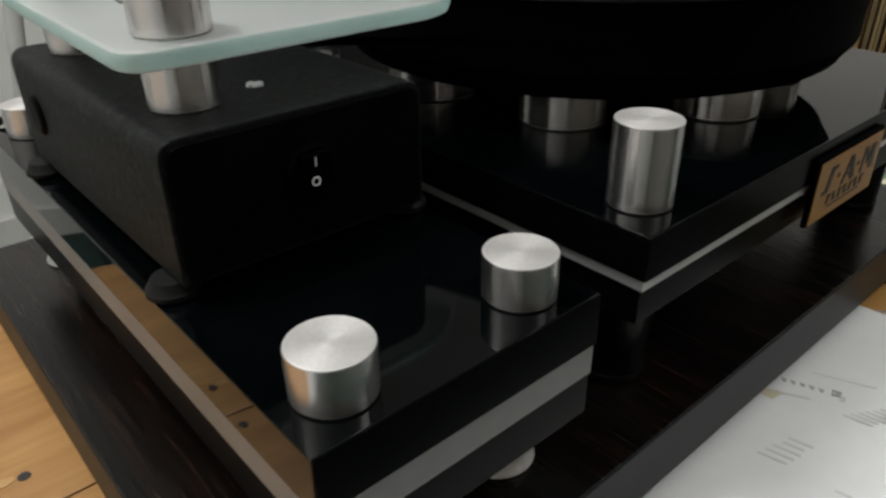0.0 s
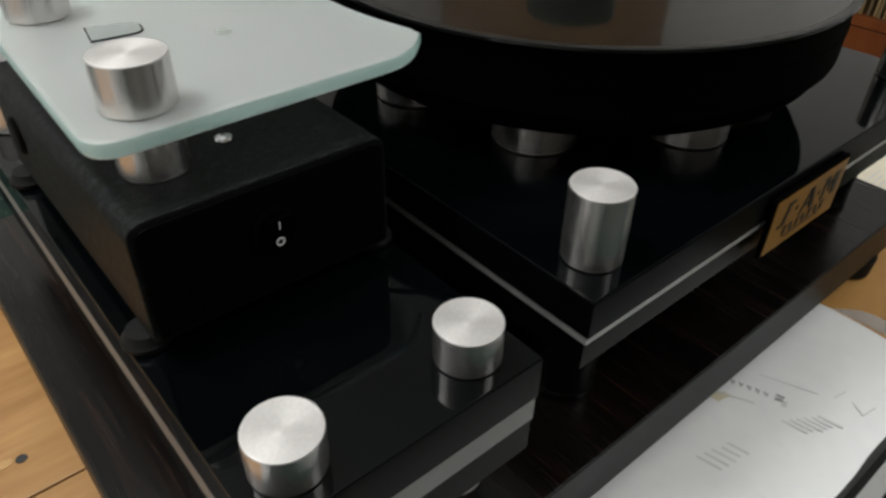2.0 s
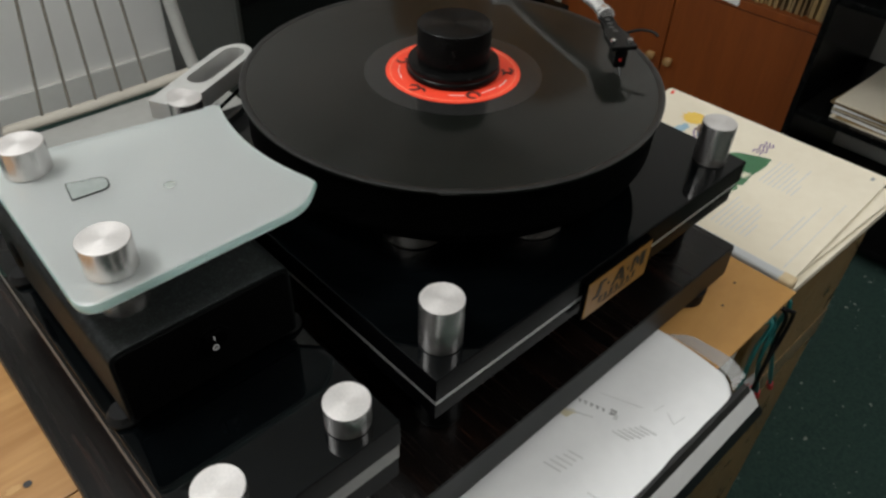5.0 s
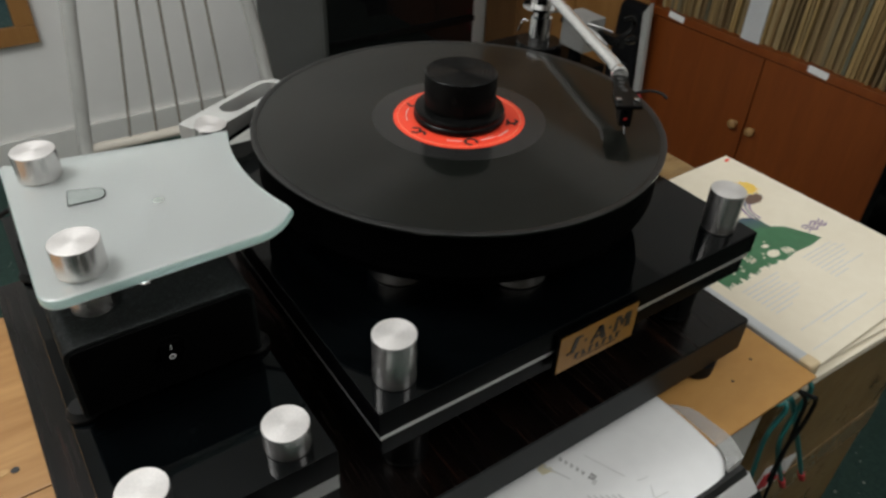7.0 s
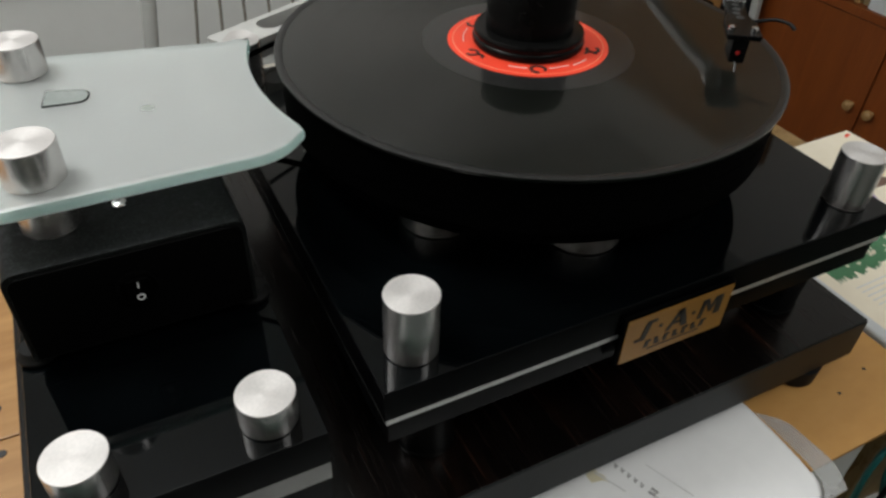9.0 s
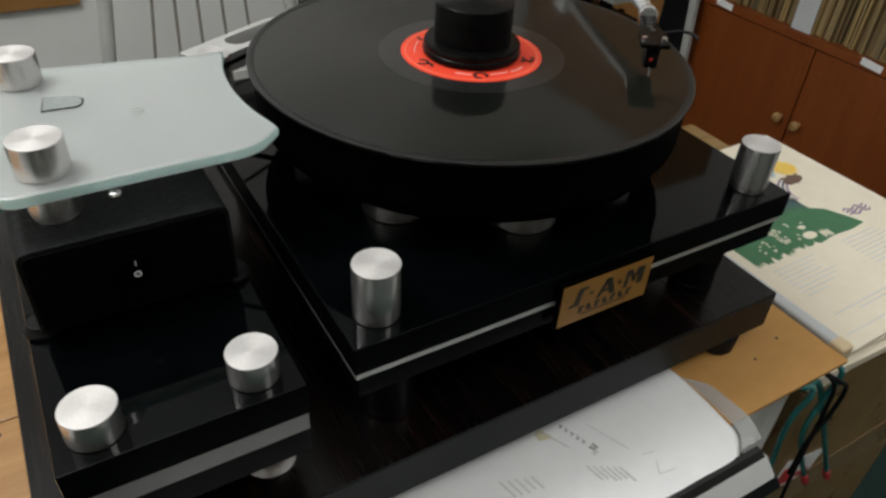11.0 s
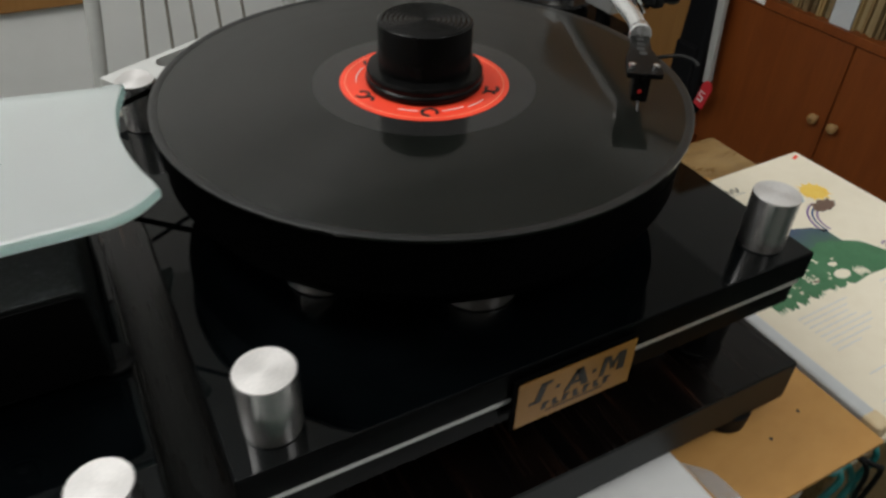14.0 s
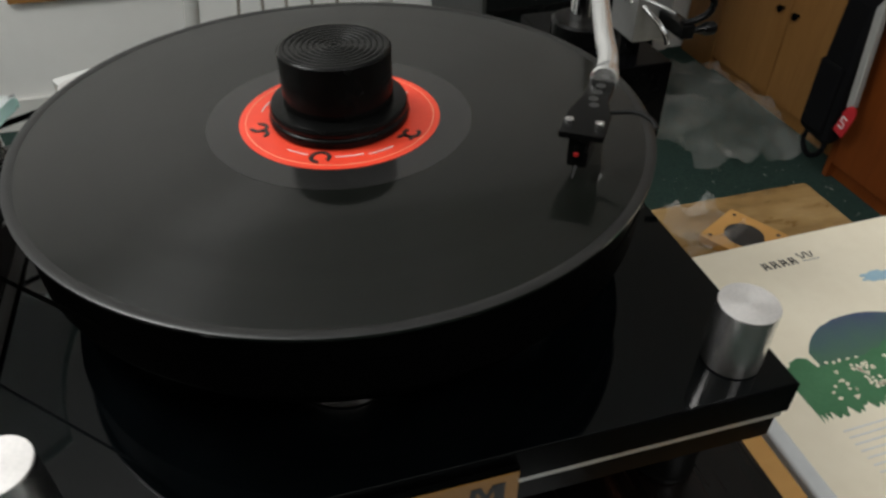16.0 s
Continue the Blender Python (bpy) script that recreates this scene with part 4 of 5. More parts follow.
def bracket():
    b = thing("arm_bracket", (0.03, 0.32, 0.1), "slotted silver aluminium bracket behind the platter", "bracket")
    d = Vector((0.891, 0.454, 0)).normalized()
    s = Vector((-d.y, d.x, 0))
    o = Vector((0.0, 0.3040, 0))

    def loc(u, v):
        p = o + d * u + s * v
        return (p.x, p.y)

    def ring(u0, u1, r, n=10):
        out = []
        for k in range(n + 1):
            a = math.pi / 2 + math.pi * k / n
            out.append(loc(u0 + r * math.cos(a), 0.003 + r * math.sin(a)))
        for k in range(n + 1):
            a = -math.pi / 2 + math.pi * k / n
            out.append(loc(u1 + r * math.cos(a), 0.003 + r * math.sin(a)))
        return out

    bm = bmesh.new()
    outer = [loc(*q) for q in rounded([(-0.013, -0.014), (0.086, -0.0135), (0.100, -0.006), (0.102, 0.010), (0.086, 0.0195), (-0.014, 0.0175)], [0.003, 0.008, 0.008, 0.008, 0.008, 0.002], 4)]
    inner = ring(0.034, 0.084, 0.0098)
    z0, z1 = 0.1500, 0.1650
    loops = []
    for pts in (outer, inner):
        loops.append(([bm.verts.new((x, y, z1)) for x, y in pts], [bm.verts.new((x, y, z0)) for x, y in pts]))
    for top, bot in loops:
        n = len(top)
        for i in range(n):
            bm.faces.new((top[i], top[(i + 1) % n], bot[(i + 1) % n], bot[i]))
    for lv in (0, 1):
        es = []
        for lp in loops:
            vs = lp[lv]
            for i in range(len(vs)):
                es.append(bm.edges.get((vs[i], vs[(i + 1) % len(vs)])))
        bmesh.ops.triangle_fill(bm, edges=es, use_beauty=True)
    plate = part("plate", bm, ALU_FLAT, b, "satin aluminium slotted plate")
    part("boss", lathe(rod(0.0095, 0.0016, 0.0006), 32), ALU, plate, m=Matrix.Translation((*loc(0.002, 0), 0.1651)))
    part("post", lathe(rod(0.008, 0.0145, 0.0005), 28, (*loc(0.002, 0), 0.1352)), ALU_FLAT, b)


tonearm()
bracket()

# ---- the room's furniture ----
def record_cabinet():
    c = thing("record_cabinet", (1.75, 0.76, FLOOR), "red-brown veneered cabinet with doors below and records above", "cabinet")
    x0, x1, y0, y1 = 1.600, 1.93, 0.368, 1.160
    zs, top = -0.240, 0.170
    part("side_panel", box(x0, x1, y0 - 0.018, y0, FLOOR, top, 0.002), TEAK, c)
    part("side_panel", box(x0, x1, y1, y1 + 0.018, FLOOR, top, 0.002), TEAK, c)
    part("shelf", box(x0 - 0.004, x1, y0, y1, zs - 0.022, zs, 0.002), TEAK, c)
    part("top_board", box(x0, x1, y0, y1, top - 0.018, top, 0.002), TEAK, c)
    part("back_panel", box(x1 - 0.012, x1 - 0.002, y0, y1, FLOOR, top - 0.019, 0), TEAK, c)
    part("plinth", box(x0 + 0.02, x1 - 0.02, y0, y1, FLOOR, FLOOR + 0.045, 0.001), TEAK, c)
    ym = 0.766
    for a, b, ky in ((y0 + 0.002, ym - 0.002, ym - 0.029), (ym + 0.002, y1 - 0.002, ym + 0.029)):
        d = part("door", box(x0, x0 + 0.018, a, b, FLOOR + 0.047, zs - 0.025, 0.002), TEAK, c, "red-brown veneered door")
        part("knob", lathe([(0, 0), (0.007, 0), (0.006, 0.006), (0.010, 0.011), (0.0135, 0.016), (0.0125, 0.021), (0.006, 0.024), (0, 0.0245)], 24), mottled("turned_wood_knob", (0.30, 0.16, 0.06), (0.46, 0.28, 0.12), 60.0, (0.2, 0.3)), d, "turned varnished wooden knob", m=pose(x0, ky, -0.463, 0, -90, 0))
    for y in (1.070, 0.615):
        part("paper_strip", moved(box(-0.0008, 0, -0.028, 0.028, -0.009, 0.009, 0), Matrix.Translation((x0 - 0.0048, y, zs - 0.006)) @ Matrix.Rotation(0.08, 4, "X")), PAPER, c, "small white paper strip")


def shelf_records():
    rnd = random.Random(11)
    shapes = []
    for k in range(5):
        me = bpy.data.meshes.new("record_sleeve")
        bm = box(-0.155, 0.155, -0.5, 0.5, 0, 0.312, 0)
        for v in bm.verts:
            if v.co.x < 0 and abs(v.co.y) > 0.4:
                v.co.y *= 0.72 + 0.05 * k
        bm.to_mesh(me)
        bm.free()
        me.materials.append(SLEEVE)
        shapes.append(me)
    y = 1.150
    while y > 0.385:
        w = rnd.choice((0.0038, 0.005, 0.0065, 0.008, 0.0105, 0.013))
        ob = new("record_sleeve", rnd.choice(shapes))
        h = rnd.uniform(0.985, 1.012)
        lean = rnd.uniform(-0.2, 1.6)
        ob.matrix_basis = pose(1.772 + rnd.uniform(-0.006, 0.010), y - w / 2, -0.2395, lean, 0, rnd.uniform(-0.5, 0.5)) @ Matrix.Diagonal((1, w, h, 1))
        tagged(ob, "worn record sleeve upright among others on the shelf", "record sleeve", "records on the shelf")
        y -= w + rnd.choice((0.0004, 0.0008, 0.0015, 0.0030))
    single("divider_card", box(1.604, 1.606, 0.800, 0.858, -0.239, 0.07, 0), PALE_GREY, "pale grey divider card among the records", "card")


def wardrobe():
    w = thing("wardrobe", (1.80, 1.6, FLOOR), "honey-coloured wooden wardrobe with small dark knobs", "wardrobe")
    part("carcass", box(1.680, 1.945, 1.215, 2.04, FLOOR, 1.25, 0.003), WARD, w)
    for a, b, ky in ((1.23, 1.545, 1.512), (1.549, 1.85, 1.580)):
        d = part("door", box(1.660, 1.679, a, b, FLOOR + 0.05, 1.22, 0.002), WARD, w, "honey-coloured wooden door")
        part("knob", lathe([(0, 0), (0.006, 0), (0.005, 0.006), (0.011, 0.012), (0.010, 0.018), (0, 0.020)], 20), MATT, d, "small dark knob", m=pose(1.660, ky, -0.420, 0, -90, 0))
    part("end_post", box(1.660, 1.679, 1.854, 2.04, FLOOR, 1.22, 0.002), WARD, w)


def hifi_rack():
    r = thing("equipment_cabinet", (0.96, 1.8, FLOOR), "tall dark grey equipment cabinet with a black glass front", "cabinet")
    part("carcass", box(0.700, 1.222, 1.552, 2.035, FLOOR, 0.60, 0.004), DARK_GREY, r, "dark grey side panels")
    part("glass_door", box(0.712, 1.214, 1.538, 1.550, FLOOR + 0.05, 0.585, 0.002), BLACK_GLASS, r, "black glass door")
    part("rail", box(0.712, 1.214, 1.530, 1.5375, -0.335, -0.318, 0.001), MATT, r)
    part("hinge_strip", box(0.700, 0.711, 1.536, 1.5515, FLOOR, 0.60, 0.001), DARK_GREY, r)


def corded_chair():
    c = thing("corded_chair", (0.2, 1.25, FLOOR), "grey tubular metal chair with corded back", "chair")
    part("side_tube", tube([(-0.030, 1.16, -0.42), (-0.008, 1.185, -0.33), (0.002, 1.20, -0.26), (0.022, 1.20, -0.12), (0.045, 1.20, 0.04), (0.095, 1.20, 0.30), (0.20, 1.20, 0.36)], 0.0135, 16), GREY_PAINT, c, "grey tubular side post")
    part("side_tube", tube([(0.440, 1.16, -0.42), (0.412, 1.185, -0.32), (0.398, 1.20, -0.24), (0.382, 1.20, -0.12), (0.355, 1.20, 0.04), (0.305, 1.20, 0.30), (0.20, 1.20, 0.36)], 0.0135, 16), GREY_PAINT, c, "grey tubular side post")
    for xb, xt in ((0.088, 0.119), (0.1410, 0.1560), (0.191, 0.1960), (0.2430, 0.2405), (0.296, 0.2840)):
        k = (xt - xb) / 0.27
        part("back_cord", tube([(xb - 0.005 * k, 1.199, -0.289), (xb, 1.20, -0.275), (xt, 1.20, -0.01), (xt + 0.33 * k, 1.20, 0.30)], 0.0030, 8), CORD, c, "thin grey-brown back cord")
    part("seat_rail", tube([(-0.005, 1.199, -0.291), (0.2, 1.199, -0.295), (0.41, 1.199, -0.291)], 0.0105, 14), SEAT_BEIGE, c)
    part("seat", box(-0.02, 0.43, 0.80, 1.185, -0.335, -0.303, 0.010, 3), GREY_PAINT, c, "grey upholstered seat")
    for x, y in ((-0.02, 0.84), (0.42, 0.84), (-0.03, 1.16), (0.44, 1.16)):
        part("leg", tube([(x, y, -0.325), (x, y, FLOOR)], 0.012, 14), GREY_PAINT, c)


def picture():
    p = thing("framed_picture", (-0.2, 2.04, -0.35), "picture in an orange-brown wooden frame on the wall", "picture")
    x0, x1, z0, z1, w = -0.50, 0.050, -0.356, 0.10, 0.052
    y0, y1 = 2.030, 2.058
    part("rail", box(x0, x1, y0, y1, z0, z0 + w, 0.004), WARD, p, "wooden frame rail")
    part("rail", box(x0, x1, y0, y1, z1 - w, z1, 0.004), WARD, p, "wooden frame rail")
    part("stile", box(x0, x0 + w, y0, y1, z0 + w, z1 - w, 0.004), WARD, p, "wooden frame stile")
    part("stile", box(x1 - w, x1, y0, y1, z0 + w, z1 - w, 0.004), WARD, p, "wooden frame stile")
    part("print", box(x0 + w, x1 - w, y0 + 0.012, y1 - 0.002, z0 + w, z1 - w, 0), mottled("dark_teal_picture", (0.03, 0.07, 0.08), (0.10, 0.15, 0.14), 14.0, (0.15, 0.3)), p, "dark teal picture")


def backpack():
    b = thing("black_backpack", (1.50, 1.2, FLOOR), "black nylon bag hanging by the cabinet with a red tag", "bag")
    bm = box(1.540, 1.602, 1.145, 1.265, -0.630, -0.235, 0.026, 4)
    for v in bm.verts:
        v.co += Vector((0.006, 0.008, 0.006)) * noise.noise(v.co * 14)
        lean = (v.co.z + 0.43) / 0.2
        v.co.y -= 0.006 * lean
        if v.co.z > -0.30:
            v.co.y = 1.195 + (v.co.y - 1.195) * 0.84
    part("bag_body", bm, BLACK_CLOTH, b)
    part("bag_pocket", box(1.526, 1.545, 1.165, 1.248, -0.600, -0.410, 0.009, 3), BLACK_CLOTH, b)
    part("bag_strap", tube([(1.560, 1.235, -0.610), (1.552, 1.235, -0.655), (1.552, 1.200, -0.682), (1.552, 1.165, -0.655), (1.560, 1.165, -0.610)], 0.007, 8), BLACK_CLOTH, b)
    band = slab([(1.106, -0.490), (1.128, -0.500), (1.150, -0.250), (1.128, -0.215)], 0, 0.018, 0.004)
    part("cloth_band", moved(band, Matrix(((0, 0, 1, 1.540), (1, 0, 0, 0), (0, 1, 0, 0), (0, 0, 0, 1)))), GREY_PAINT, b, "grey webbing band")
    hang = pose(1.532, 1.104, -0.525, 90, 0, -90) @ Matrix.Rotation(radians(-14), 4, "Z")
    tag = part("red_tag", moved(slab(rounded([(-0.018, -0.042), (0.018, -0.042), (0.018, 0.030), (0.008, 0.044), (-0.008, 0.044), (-0.018, 0.030)], 0.006), -0.002, 0.002, 0.0006), hang), RED_PLASTIC, b, "red plastic tag with pale marks")
    for x, y, w, h in ((-0.004, 0.006, 0.018, 0.004), (-0.004, -0.008, 0.018, 0.004), (-0.004, -0.022, 0.018, 0.004), (-0.011, -0.001, 0.004, 0.012), (0.003, -0.015, 0.004, 0.012)):
        part("tag_mark", moved(box(x - w / 2, x + w / 2, y - h / 2, y + h / 2, 0.0019, 0.0026, 0), hang), PAPER, tag)


def side_shelves():
    r = thing("black_shelf_rack", (1.75, 0.1, FLOOR), "black open rack with a few sleeves on its shelf", "rack")
    for y in (-0.20, 0.330):
        part("side", box(1.50, 1.93, y, y + 0.016, FLOOR, 0.15, 0.002), MATT, r)
    for z in (-0.69, -0.42, -0.15, 0.12):
        part("shelf", box(1.505, 1.925, -0.183, 0.329, z, z + 0.016, 0.002), MATT, r)
    rnd = random.Random(21)
    z = -0.4038
    for k in range(9):
        h = rnd.choice((0.004, 0.005, 0.0065))
        mt = (CREAM, SLEEVE, PAPER, SLEEVE)[k % 4]
        single("record_sleeve", moved(box(-0.155, 0.155, -0.155, 0.155, 0, h, 0.001), pose(1.675 + rnd.uniform(-0.008, 0.008), 0.100 + rnd.uniform(-0.008, 0.010), z, 0, 0, rnd.uniform(-4, 4))), mt, "worn record sleeve lying in a pile on the black rack", "record sleeve", "sleeves on the rack")
        z += h + 0.0003


def carton():
    c = thing("cardboard_box", (0.55, 0.15, FLOOR), "large cardboard box wrapped in brown tape beside the table", "box")
    part("carton_body", box(0.392, 0.690, -0.062, 0.368, FLOOR, -0.079, 0.004), CARTON, c, "tape-wrapped brown cardboard")
    part("tape_band", box(0.3915, 0.6905, 0.235, 0.285, -0.0795, -0.0782, 0.0003), mottled("glossy_brown_tape", (0.23, 0.15, 0.07), (0.30, 0.20, 0.10), 25.0, (0.12, 0.25)), c, "glossy brown tape")
    part("tape_band", box(0.3915, 0.6905, -0.0635, -0.0622, -0.30, -0.25, 0.0003), mottled("glossy_brown_tape", (0.23, 0.15, 0.07), (0.30, 0.20, 0.10), 25.0, (0.12, 0.25)), c, "glossy brown tape")
    tilt = pose(0.458, -0.0624, -0.231, 0, 16, 0)
    st = part("white_sticker", moved(box(-0.036, 0.036, -0.0006, 0, -0.023, 0.023, 0.0002), tilt), PAPER, c, "white sticker with red printing")
    part("sticker_mark", moved(box(-0.030, -0.004, -0.0010, -0.0005, -0.016, 0.010, 0), tilt), RED_PLASTIC, st, "red printed patch")
    part("sticker_mark", moved(box(0.006, 0.030, -0.0010, -0.0005, -0.012, -0.004, 0), tilt), RED_PLASTIC, st, "red printed bar")
    bm = slab(rounded([(-0.032, -0.032), (0.032, -0.032), (0.032, 0.032), (-0.032, 0.032)], 0.003), 0, 0.009, 0.0006)
    d = single("speaker_ring", moved(bm, pose(0.555, 0.290, -0.0780, 0, 0, 28)), BOARD, "small square fibreboard piece with a round hole", "board piece")
    # large and small holes are dark discs on top, their shade painted in
    part("round_hole", lathe([(0, 0.0003), (0.019, 0.0003), (0.0195, 0), (0, 0)], 32, (0.555, 0.290, -0.0690)), INK, d, "dark disc for the shade in the round hole")
    for k in range(4):
        a = radians(73 + 90 * k)
        part("screw_hole", lathe([(0, 0.0003), (0.002, 0.0003), (0.0022, 0)], 12, (0.555 + 0.034 * math.cos(a), 0.290 + 0.034 * math.sin(a), -0.0690)), INK, d)


def hill_ink():
    w = Mat("blue_to_green_print", (0.04, 0.1, 0.15), 0.45)
    sep = w.node("ShaderNodeSeparateXYZ")
    w.link(w.coords(), sep.inputs[0])
    f = w.mix(0.25, w.value(sep.outputs[1], 2.03, -9.37), w.noise(40.0))
    w.colour(w.ramp(f, (0.35, (0.048, 0.070, 0.135)), (0.68, (0.055, 0.125, 0.085))))
    return w.m


HILL_INK = hill_ink()


def covers():
    for k, (x, y, z, a, w) in enumerate(((0.545, 0.098, -0.0785, 3.0, 0.012), (0.548, 0.085, -0.0662, -2.0, 0.010), (0.545, 0.0905, -0.0560, -3.2, 0.005))):
        single("record_sleeve", moved(box(-0.1575, 0.1575, -0.155, 0.155, 0, w, 0.0012), pose(x, y, z, 0, 0, a)), CREAM, "cream record sleeve in the pile on the cardboard box", "record sleeve", "sleeves on the box")
    # the top sleeve with its printed landscape
    m = pose(0.5485, 0.0965, -0.0508, 0, 0, 1.4)
    cv = single("printed_sleeve", moved(box(-0.1575, 0.1575, -0.1555, 0.1555, 0, 0.0050, 0.0012), m), CREAM, "cream record sleeve with a printed green landscape and text lines", "record sleeve", "sleeves on the box")

    def printed(name, outline, mat, lift=0, label=""):
        part(name, moved(slab(outline, 0.0046, 0.0053 + 0.0002 * lift), m), mat, cv, label)

    def bar(x, y, w, h, mat=GREY_INK, lift=0, a=0.0):
        c, s = math.cos(a), math.sin(a)
        printed("print_bar", [(x + c * u - s * v, y + s * u + c * v) for u, v in ((-w / 2, -h / 2), (w / 2, -h / 2), (w / 2, h / 2), (-w / 2, h / 2))], mat, lift)

    for k in range(4):
        bar(-0.0245 + 0.0095 * k, 0.1235, 0.0018, 0.0095, INK, 0, 0.0), bar(-0.0205 + 0.0095 * k, 0.1235, 0.0018, 0.0095, INK, 0, 0.25)
        bar(-0.0225 + 0.0095 * k, 0.1228, 0.0045, 0.0016, INK, 1)
    for k in range(4):
        bar(0.0165 + 0.0042 * k, 0.1275, 0.0014, 0.0085 - 0.001 * (k % 2), INK, 0, 0.3 * (-1) ** k)
    bar(0.024, 0.1205, 0.018, 0.0010, GREY_INK)
    ray = []
    for k in range(48):
        a = 2 * math.pi * k / 48
        r = 0.015 if k % 2 else 0.018 + 0.003 * math.sin(k * 1.7)
        ray.append((0.104 + r * math.cos(a), 0.086 + r * 0.9 * math.sin(a)))
    printed("sun", ray, SUN_INK, 0, "yellow printed sun")
    printed("cloud", blob(0.066, 0.084, 0.016, 0.0062, 40, 0.5, 2), SKY_INK, 1, "pale blue printed cloud")
    printed("cloud", blob(0.090, 0.063, 0.016, 0.0085, 40, 0.6, 3), mottled("brown_print", (0.12, 0.07, 0.05), (0.18, 0.11, 0.08), 40.0), 2, "brown printed cloud")
    for k, mt in enumerate((PLUM_INK, CREAM, BLUE_INK, CREAM, PLUM_INK)):
        r = 0.038 - 0.0024 * k
        arc = [radians(95 + 92 * j / 14) for j in range(15)]
        pts = [(0.087 + r * math.cos(a), 0.034 + r * math.sin(a)) for a in arc]
        pts += [(0.087 + (r - 0.0024) * math.cos(a), 0.034 + (r - 0.0024) * math.sin(a)) for a in arc[::-1]]
        printed("rainbow_band", pts, mt, 0, "printed rainbow band")
    hills = [(-0.056, -0.004)]
    for k in range(31):
        f = k / 30
        x = -0.056 + 0.110 * f
        dome = 0.051 * math.sqrt(max(0.0, 1 - ((x - 0.003) / 0.063) ** 2)) ** 0.8
        hills.append((x, max(dome, 0.024 - 0.2 * max(0, x - 0.03)) + 0.0012 * noise.noise((f * 14, 0, 3))))
    hills.append((0.054, -0.004))
    printed("hill", hills, HILL_INK, 0, "dark blue printed hill")
    bush = [(-0.090, -0.034)]
    for k in range(70):
        f = k / 69
        x = -0.090 + 0.176 * f
        if x < -0.060:
            y = 0.022 * math.sin(math.pi * (x + 0.094) / 0.050)
        elif x < 0.030:
            y = 0.010 + 0.012 * max(0.0, (x + 0.015) / 0.045)
        else:
            y = 0.022 - 0.016 * (x - 0.030) / 0.036 if x < 0.066 else 0.006 - 0.040 * ((x - 0.066) / 0.020) ** 1.3
        bush.append((x, y + 0.0030 * noise.noise((f * 22, 1, 5)) + 0.0016 * noise.noise((f * 60, 2, 5))))
    rnd = random.Random(8)
    for k in range(90):
        f = 1 - k / 89
        bush.append((-0.090 + 0.176 * f, -0.036 + (rnd.choice((0.0, 0.001, 0.003, 0.005, 0.008)) if f < 0.55 else 0.001 * math.sin(f * 20))))
    printed("bushes", bush, GREEN_INK, 1, "green printed bushes")
    for k in range(90):
        x, y = rnd.gauss(-0.034, 0.017), rnd.gauss(-0.008, 0.010)
        if -0.080 < x < 0.02 and -0.030 < y < 0.012 and noise.noise((x * 60, y * 60, 0)) > -0.08:
            printed("flower", blob(x, y, rnd.uniform(0.0010, 0.0021), rnd.uniform(0.0009, 0.0018), 9, 0.6, k), CREAM, 2)
    printed("pale_shape", blob(0.008, -0.0225, 0.0098, 0.0058, 24, 0.3, 21), CREAM, 2, "pale printed round shape")
    printed("pale_shape", blob(0.012, -0.0085, 0.0050, 0.0032, 18, 0.6, 22), CREAM, 2, "pale printed round shape")
    for k in range(9):
        printed("reed", blob(0.022 + 0.0016 * k, -0.030 + rnd.uniform(0, 0.004), 0.0006, 0.0058, 10, 0.3, k), CREAM, 2)
    for j in range(3):
        pts = [(0.086 + 0.036 * i / 14, -0.0205 + 0.0048 * j + 0.0020 * math.sin(i * 0.95) - 0.0012 * i / 14) for i in range(15)]
        printed("wave_line", pts + [(x, y + 0.0019) for x, y in pts[::-1]], PLUM_INK, 1)
    for col in range(2):
        for k in range(8):
            w = rnd.uniform(0.036, 0.070) * (0.5 if k == 7 else 1)
            bar(-0.0825 + 0.113 * col + w / 2, -0.046 - 0.0058 * k, w, 0.0013, FAINT)
    for k in range(2):
        bar(-0.04 + 0.03 * k, -0.1165 - 0.0055 * k, 0.085, 0.0012, FAINT)
    bar(-0.02, -0.140, 0.16, 0.0010, FAINT)
    bar(0.146, 0.146, 0.010, 0.004, RED, 0, 0.3)
    bar(0.140, -0.140, 0.008, 0.004, GREY_INK)



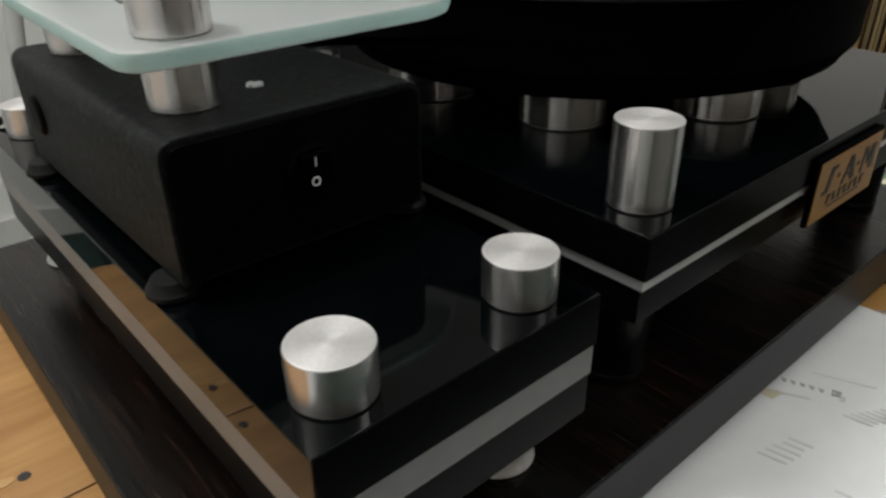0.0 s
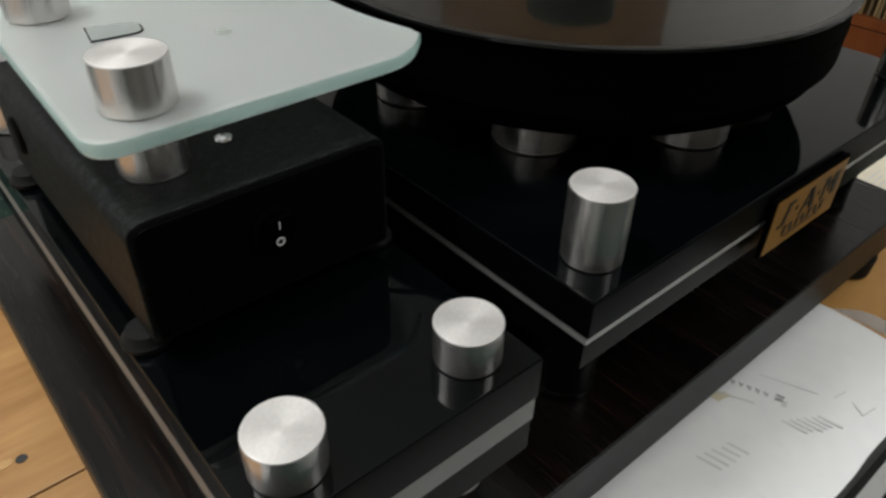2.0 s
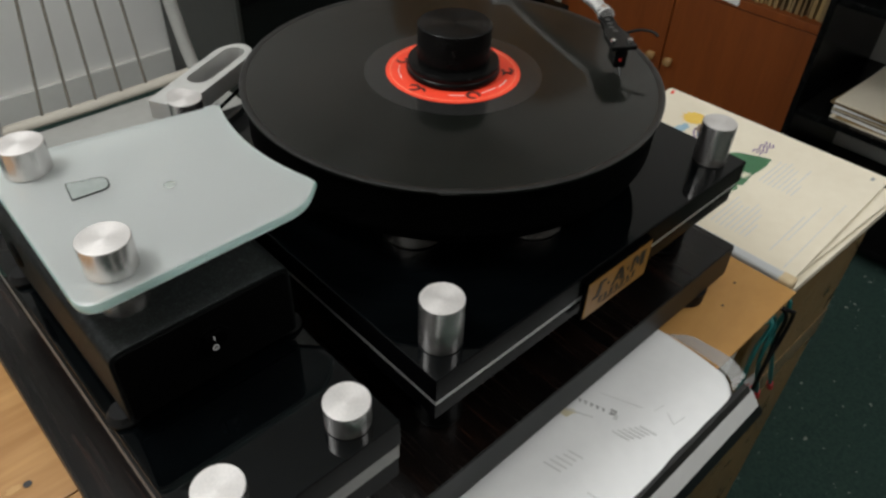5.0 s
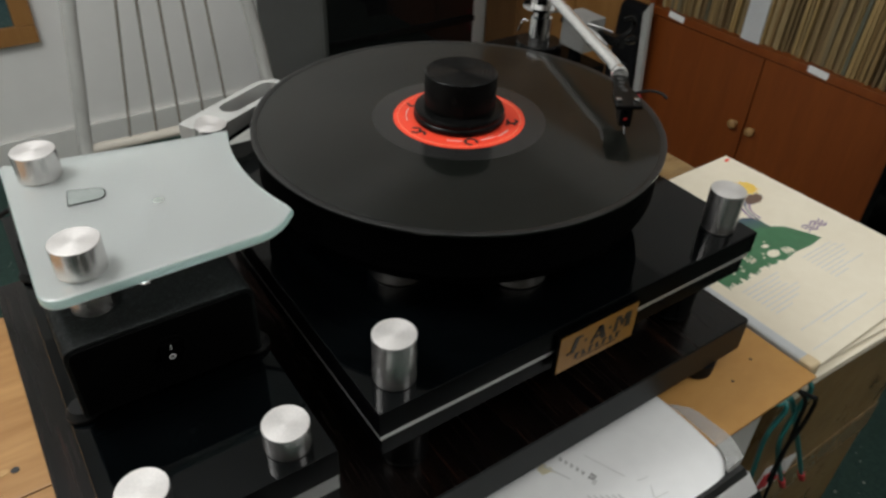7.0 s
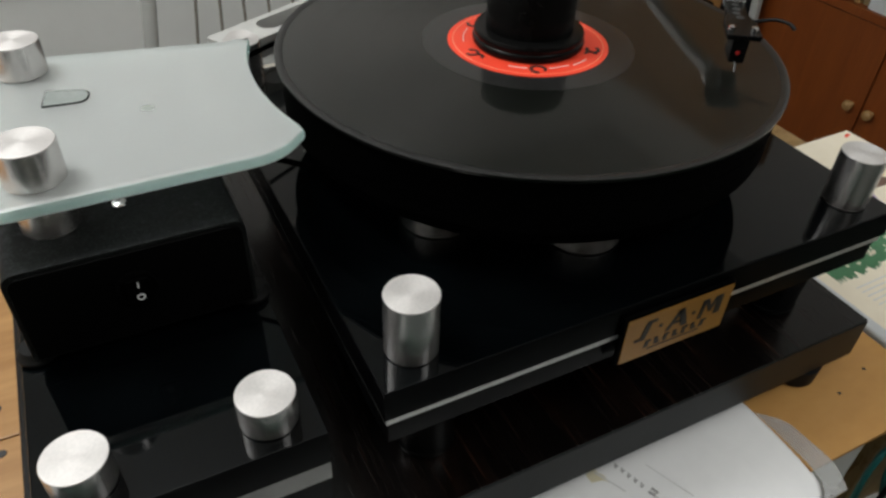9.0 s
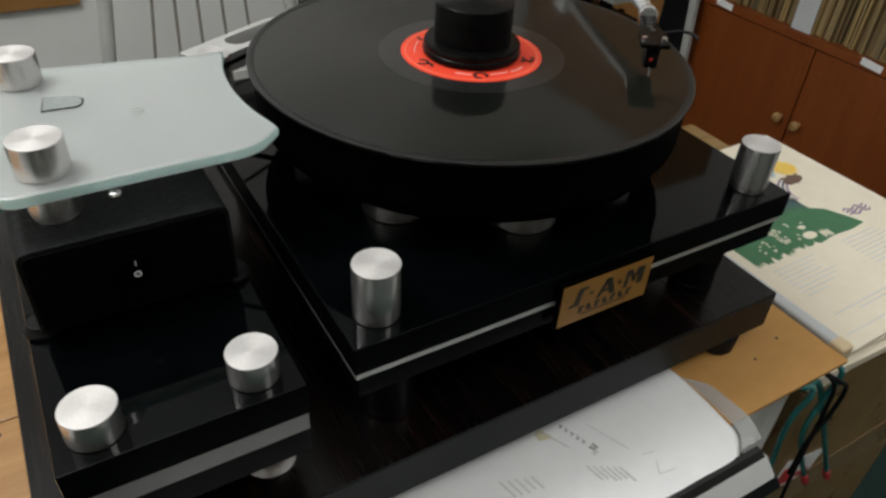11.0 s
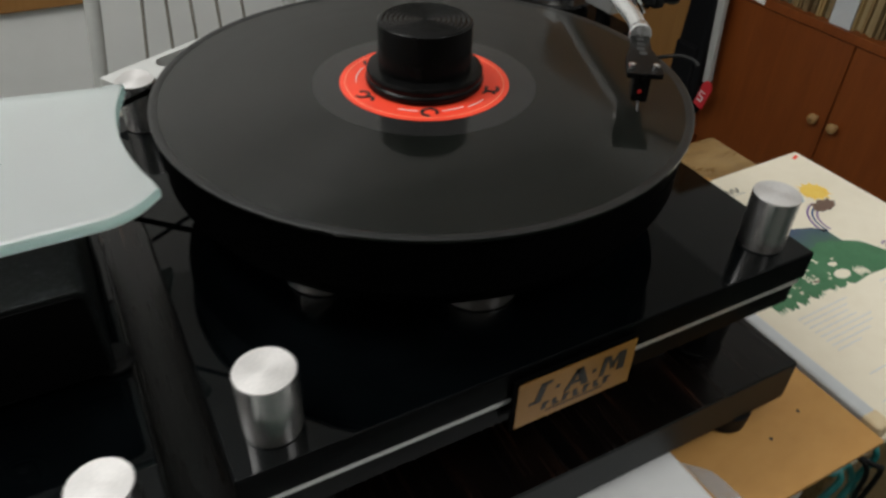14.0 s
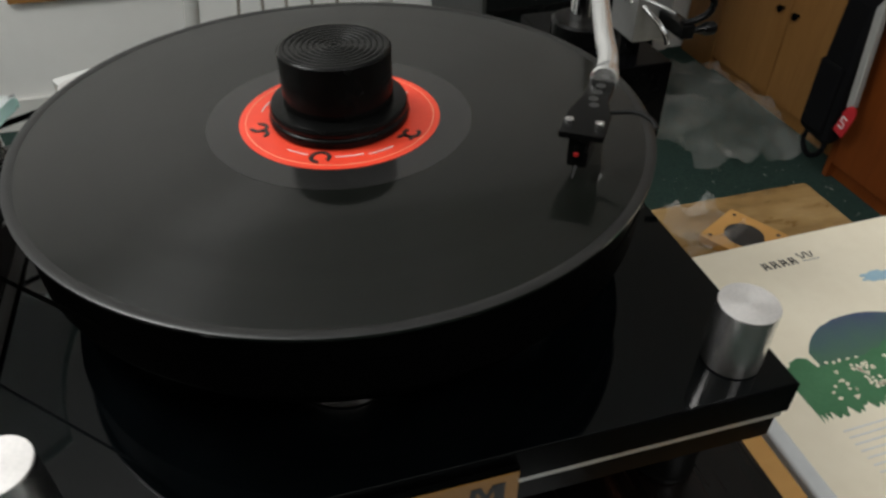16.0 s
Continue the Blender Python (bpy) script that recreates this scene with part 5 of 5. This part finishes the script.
def cables():
    runs = (
        ("teal", TEAL, 0.0026, ((0.345, -0.030), (0.366, -0.034), (0.402, -0.087), (0.452, -0.167), (0.500, -0.245))),
        ("teal", TEAL, 0.0024, ((0.392, -0.030), (0.389, -0.064), (0.383, -0.100), (0.401, -0.144), (0.442, -0.211))),
        ("teal", TEAL, 0.0024, ((0.352, -0.030), (0.343, -0.058), (0.341, -0.080), (0.347, -0.116), (0.352, -0.150))),
        ("black", RUBBER, 0.0018, ((0.374, -0.030), (0.392, -0.078), (0.395, -0.128), (0.400, -0.184), (0.409, -0.240))),
        ("black", RUBBER, 0.0020, ((0.378, -0.030), (0.402, -0.052), (0.400, -0.085), (0.386, -0.112), (0.384, -0.160))),
    )
    for n, (lab, mt, r, run) in enumerate(runs):
        y = -0.0755 - 0.0022 * n
        (x0, z0), (x1, z1) = run[-2:]
        c = thing("loose_cable", (run[0][0], y, -0.03), lab + " wire hanging from under the board's front edge", "cable", "hanging wires")
        part("wire", tube([(run[0][0] - 0.01, -0.050, -0.029)] + [(x, y, z) for x, z in run], r, 10), mt, c)
        if mt is TEAL and n < 2:
            d = Vector((x1 - x0, 0, z1 - z0)).normalized()
            e = Vector((x1, y, z1))
            part("red_sleeve", tube([tuple(e - d * 0.002), tuple(e + d * 0.020)], r * 1.5, 10), RED_PLASTIC, c, "red crimp sleeve")
            part("bare_end", tube([tuple(e + d * 0.019), tuple(e + d * 0.030)], 0.0009, 6), BRASS, c, "bare copper end")


def plastic_sheet():
    bm = bmesh.new()
    n = 60
    g = []
    for i in range(n + 1):
        row = []
        for j in range(n + 1):
            x, y = 1.22 + 0.42 * i / n, 1.235 + 0.62 * j / n
            x += 0.03 * noise.noise((i * 0.17, j * 0.17, 2)) - 0.10 * (j / n - 0.5) * (1 - i / n)
            z = FLOOR + 0.008 + 0.050 * (1 - abs(noise.noise((x * 5, y * 5, 4)))) ** 5 + 0.020 * (1 - abs(noise.noise((x * 12, y * 12, 9)))) ** 5
            row.append(bm.verts.new((x, y, z)))
        g.append(row)
    for i in range(n):
        for j in range(n):
            bm.faces.new((g[i][j], g[i + 1][j], g[i + 1][j + 1], g[i][j + 1]))
    single("plastic_sheet", bm, POLY, "crumpled clear polythene sheet lying on the carpet", "plastic sheet", sharp=12)


def mains_lead():
    c = thing("mains_lead", (-0.12, 0.235, 0.125), "black mains lead running from the power supply down behind the table", "cable")
    part("plug", box(-0.122, -0.098, 0.2325, 0.252, 0.140, 0.156, 0.002), RUBBER, c, "black moulded plug")
    part("lead", tube([(-0.110, 0.250, 0.148), (-0.120, 0.285, 0.142), (-0.165, 0.325, 0.118), (-0.205, 0.352, 0.060), (-0.225, 0.375, -0.02), (-0.215, 0.385, -0.20), (-0.22, 0.40, -0.55), (-0.25, 0.42, -0.735)], 0.0020, 10), RUBBER, c)


def plastic_scrap():
    bm = bmesh.new()
    n = 22
    g = []
    for i in range(n + 1):
        row = []
        for j in range(n + 1):
            x, y = 0.488 + 0.075 * i / n, 0.268 + 0.085 * j / n
            x += 0.014 * noise.noise((i * 0.25, j * 0.25, 6))
            z = -0.0776 + 0.024 * (1 - abs(noise.noise((x * 24, y * 24, 3)))) ** 5
            row.append(bm.verts.new((x, y, z)))
        g.append(row)
    for i in range(n):
        for j in range(n):
            bm.faces.new((g[i][j], g[i + 1][j], g[i + 1][j + 1], g[i][j + 1]))
    single("plastic_scrap", bm, POLY, "crumpled scrap of clear polythene on the cardboard box", "plastic scrap", sharp=12)


plastic_scrap()
mains_lead()
record_cabinet()
shelf_records()
wardrobe()
hifi_rack()
corded_chair()
picture()
backpack()
side_shelves()
carton()
covers()
cables()
plastic_sheet()
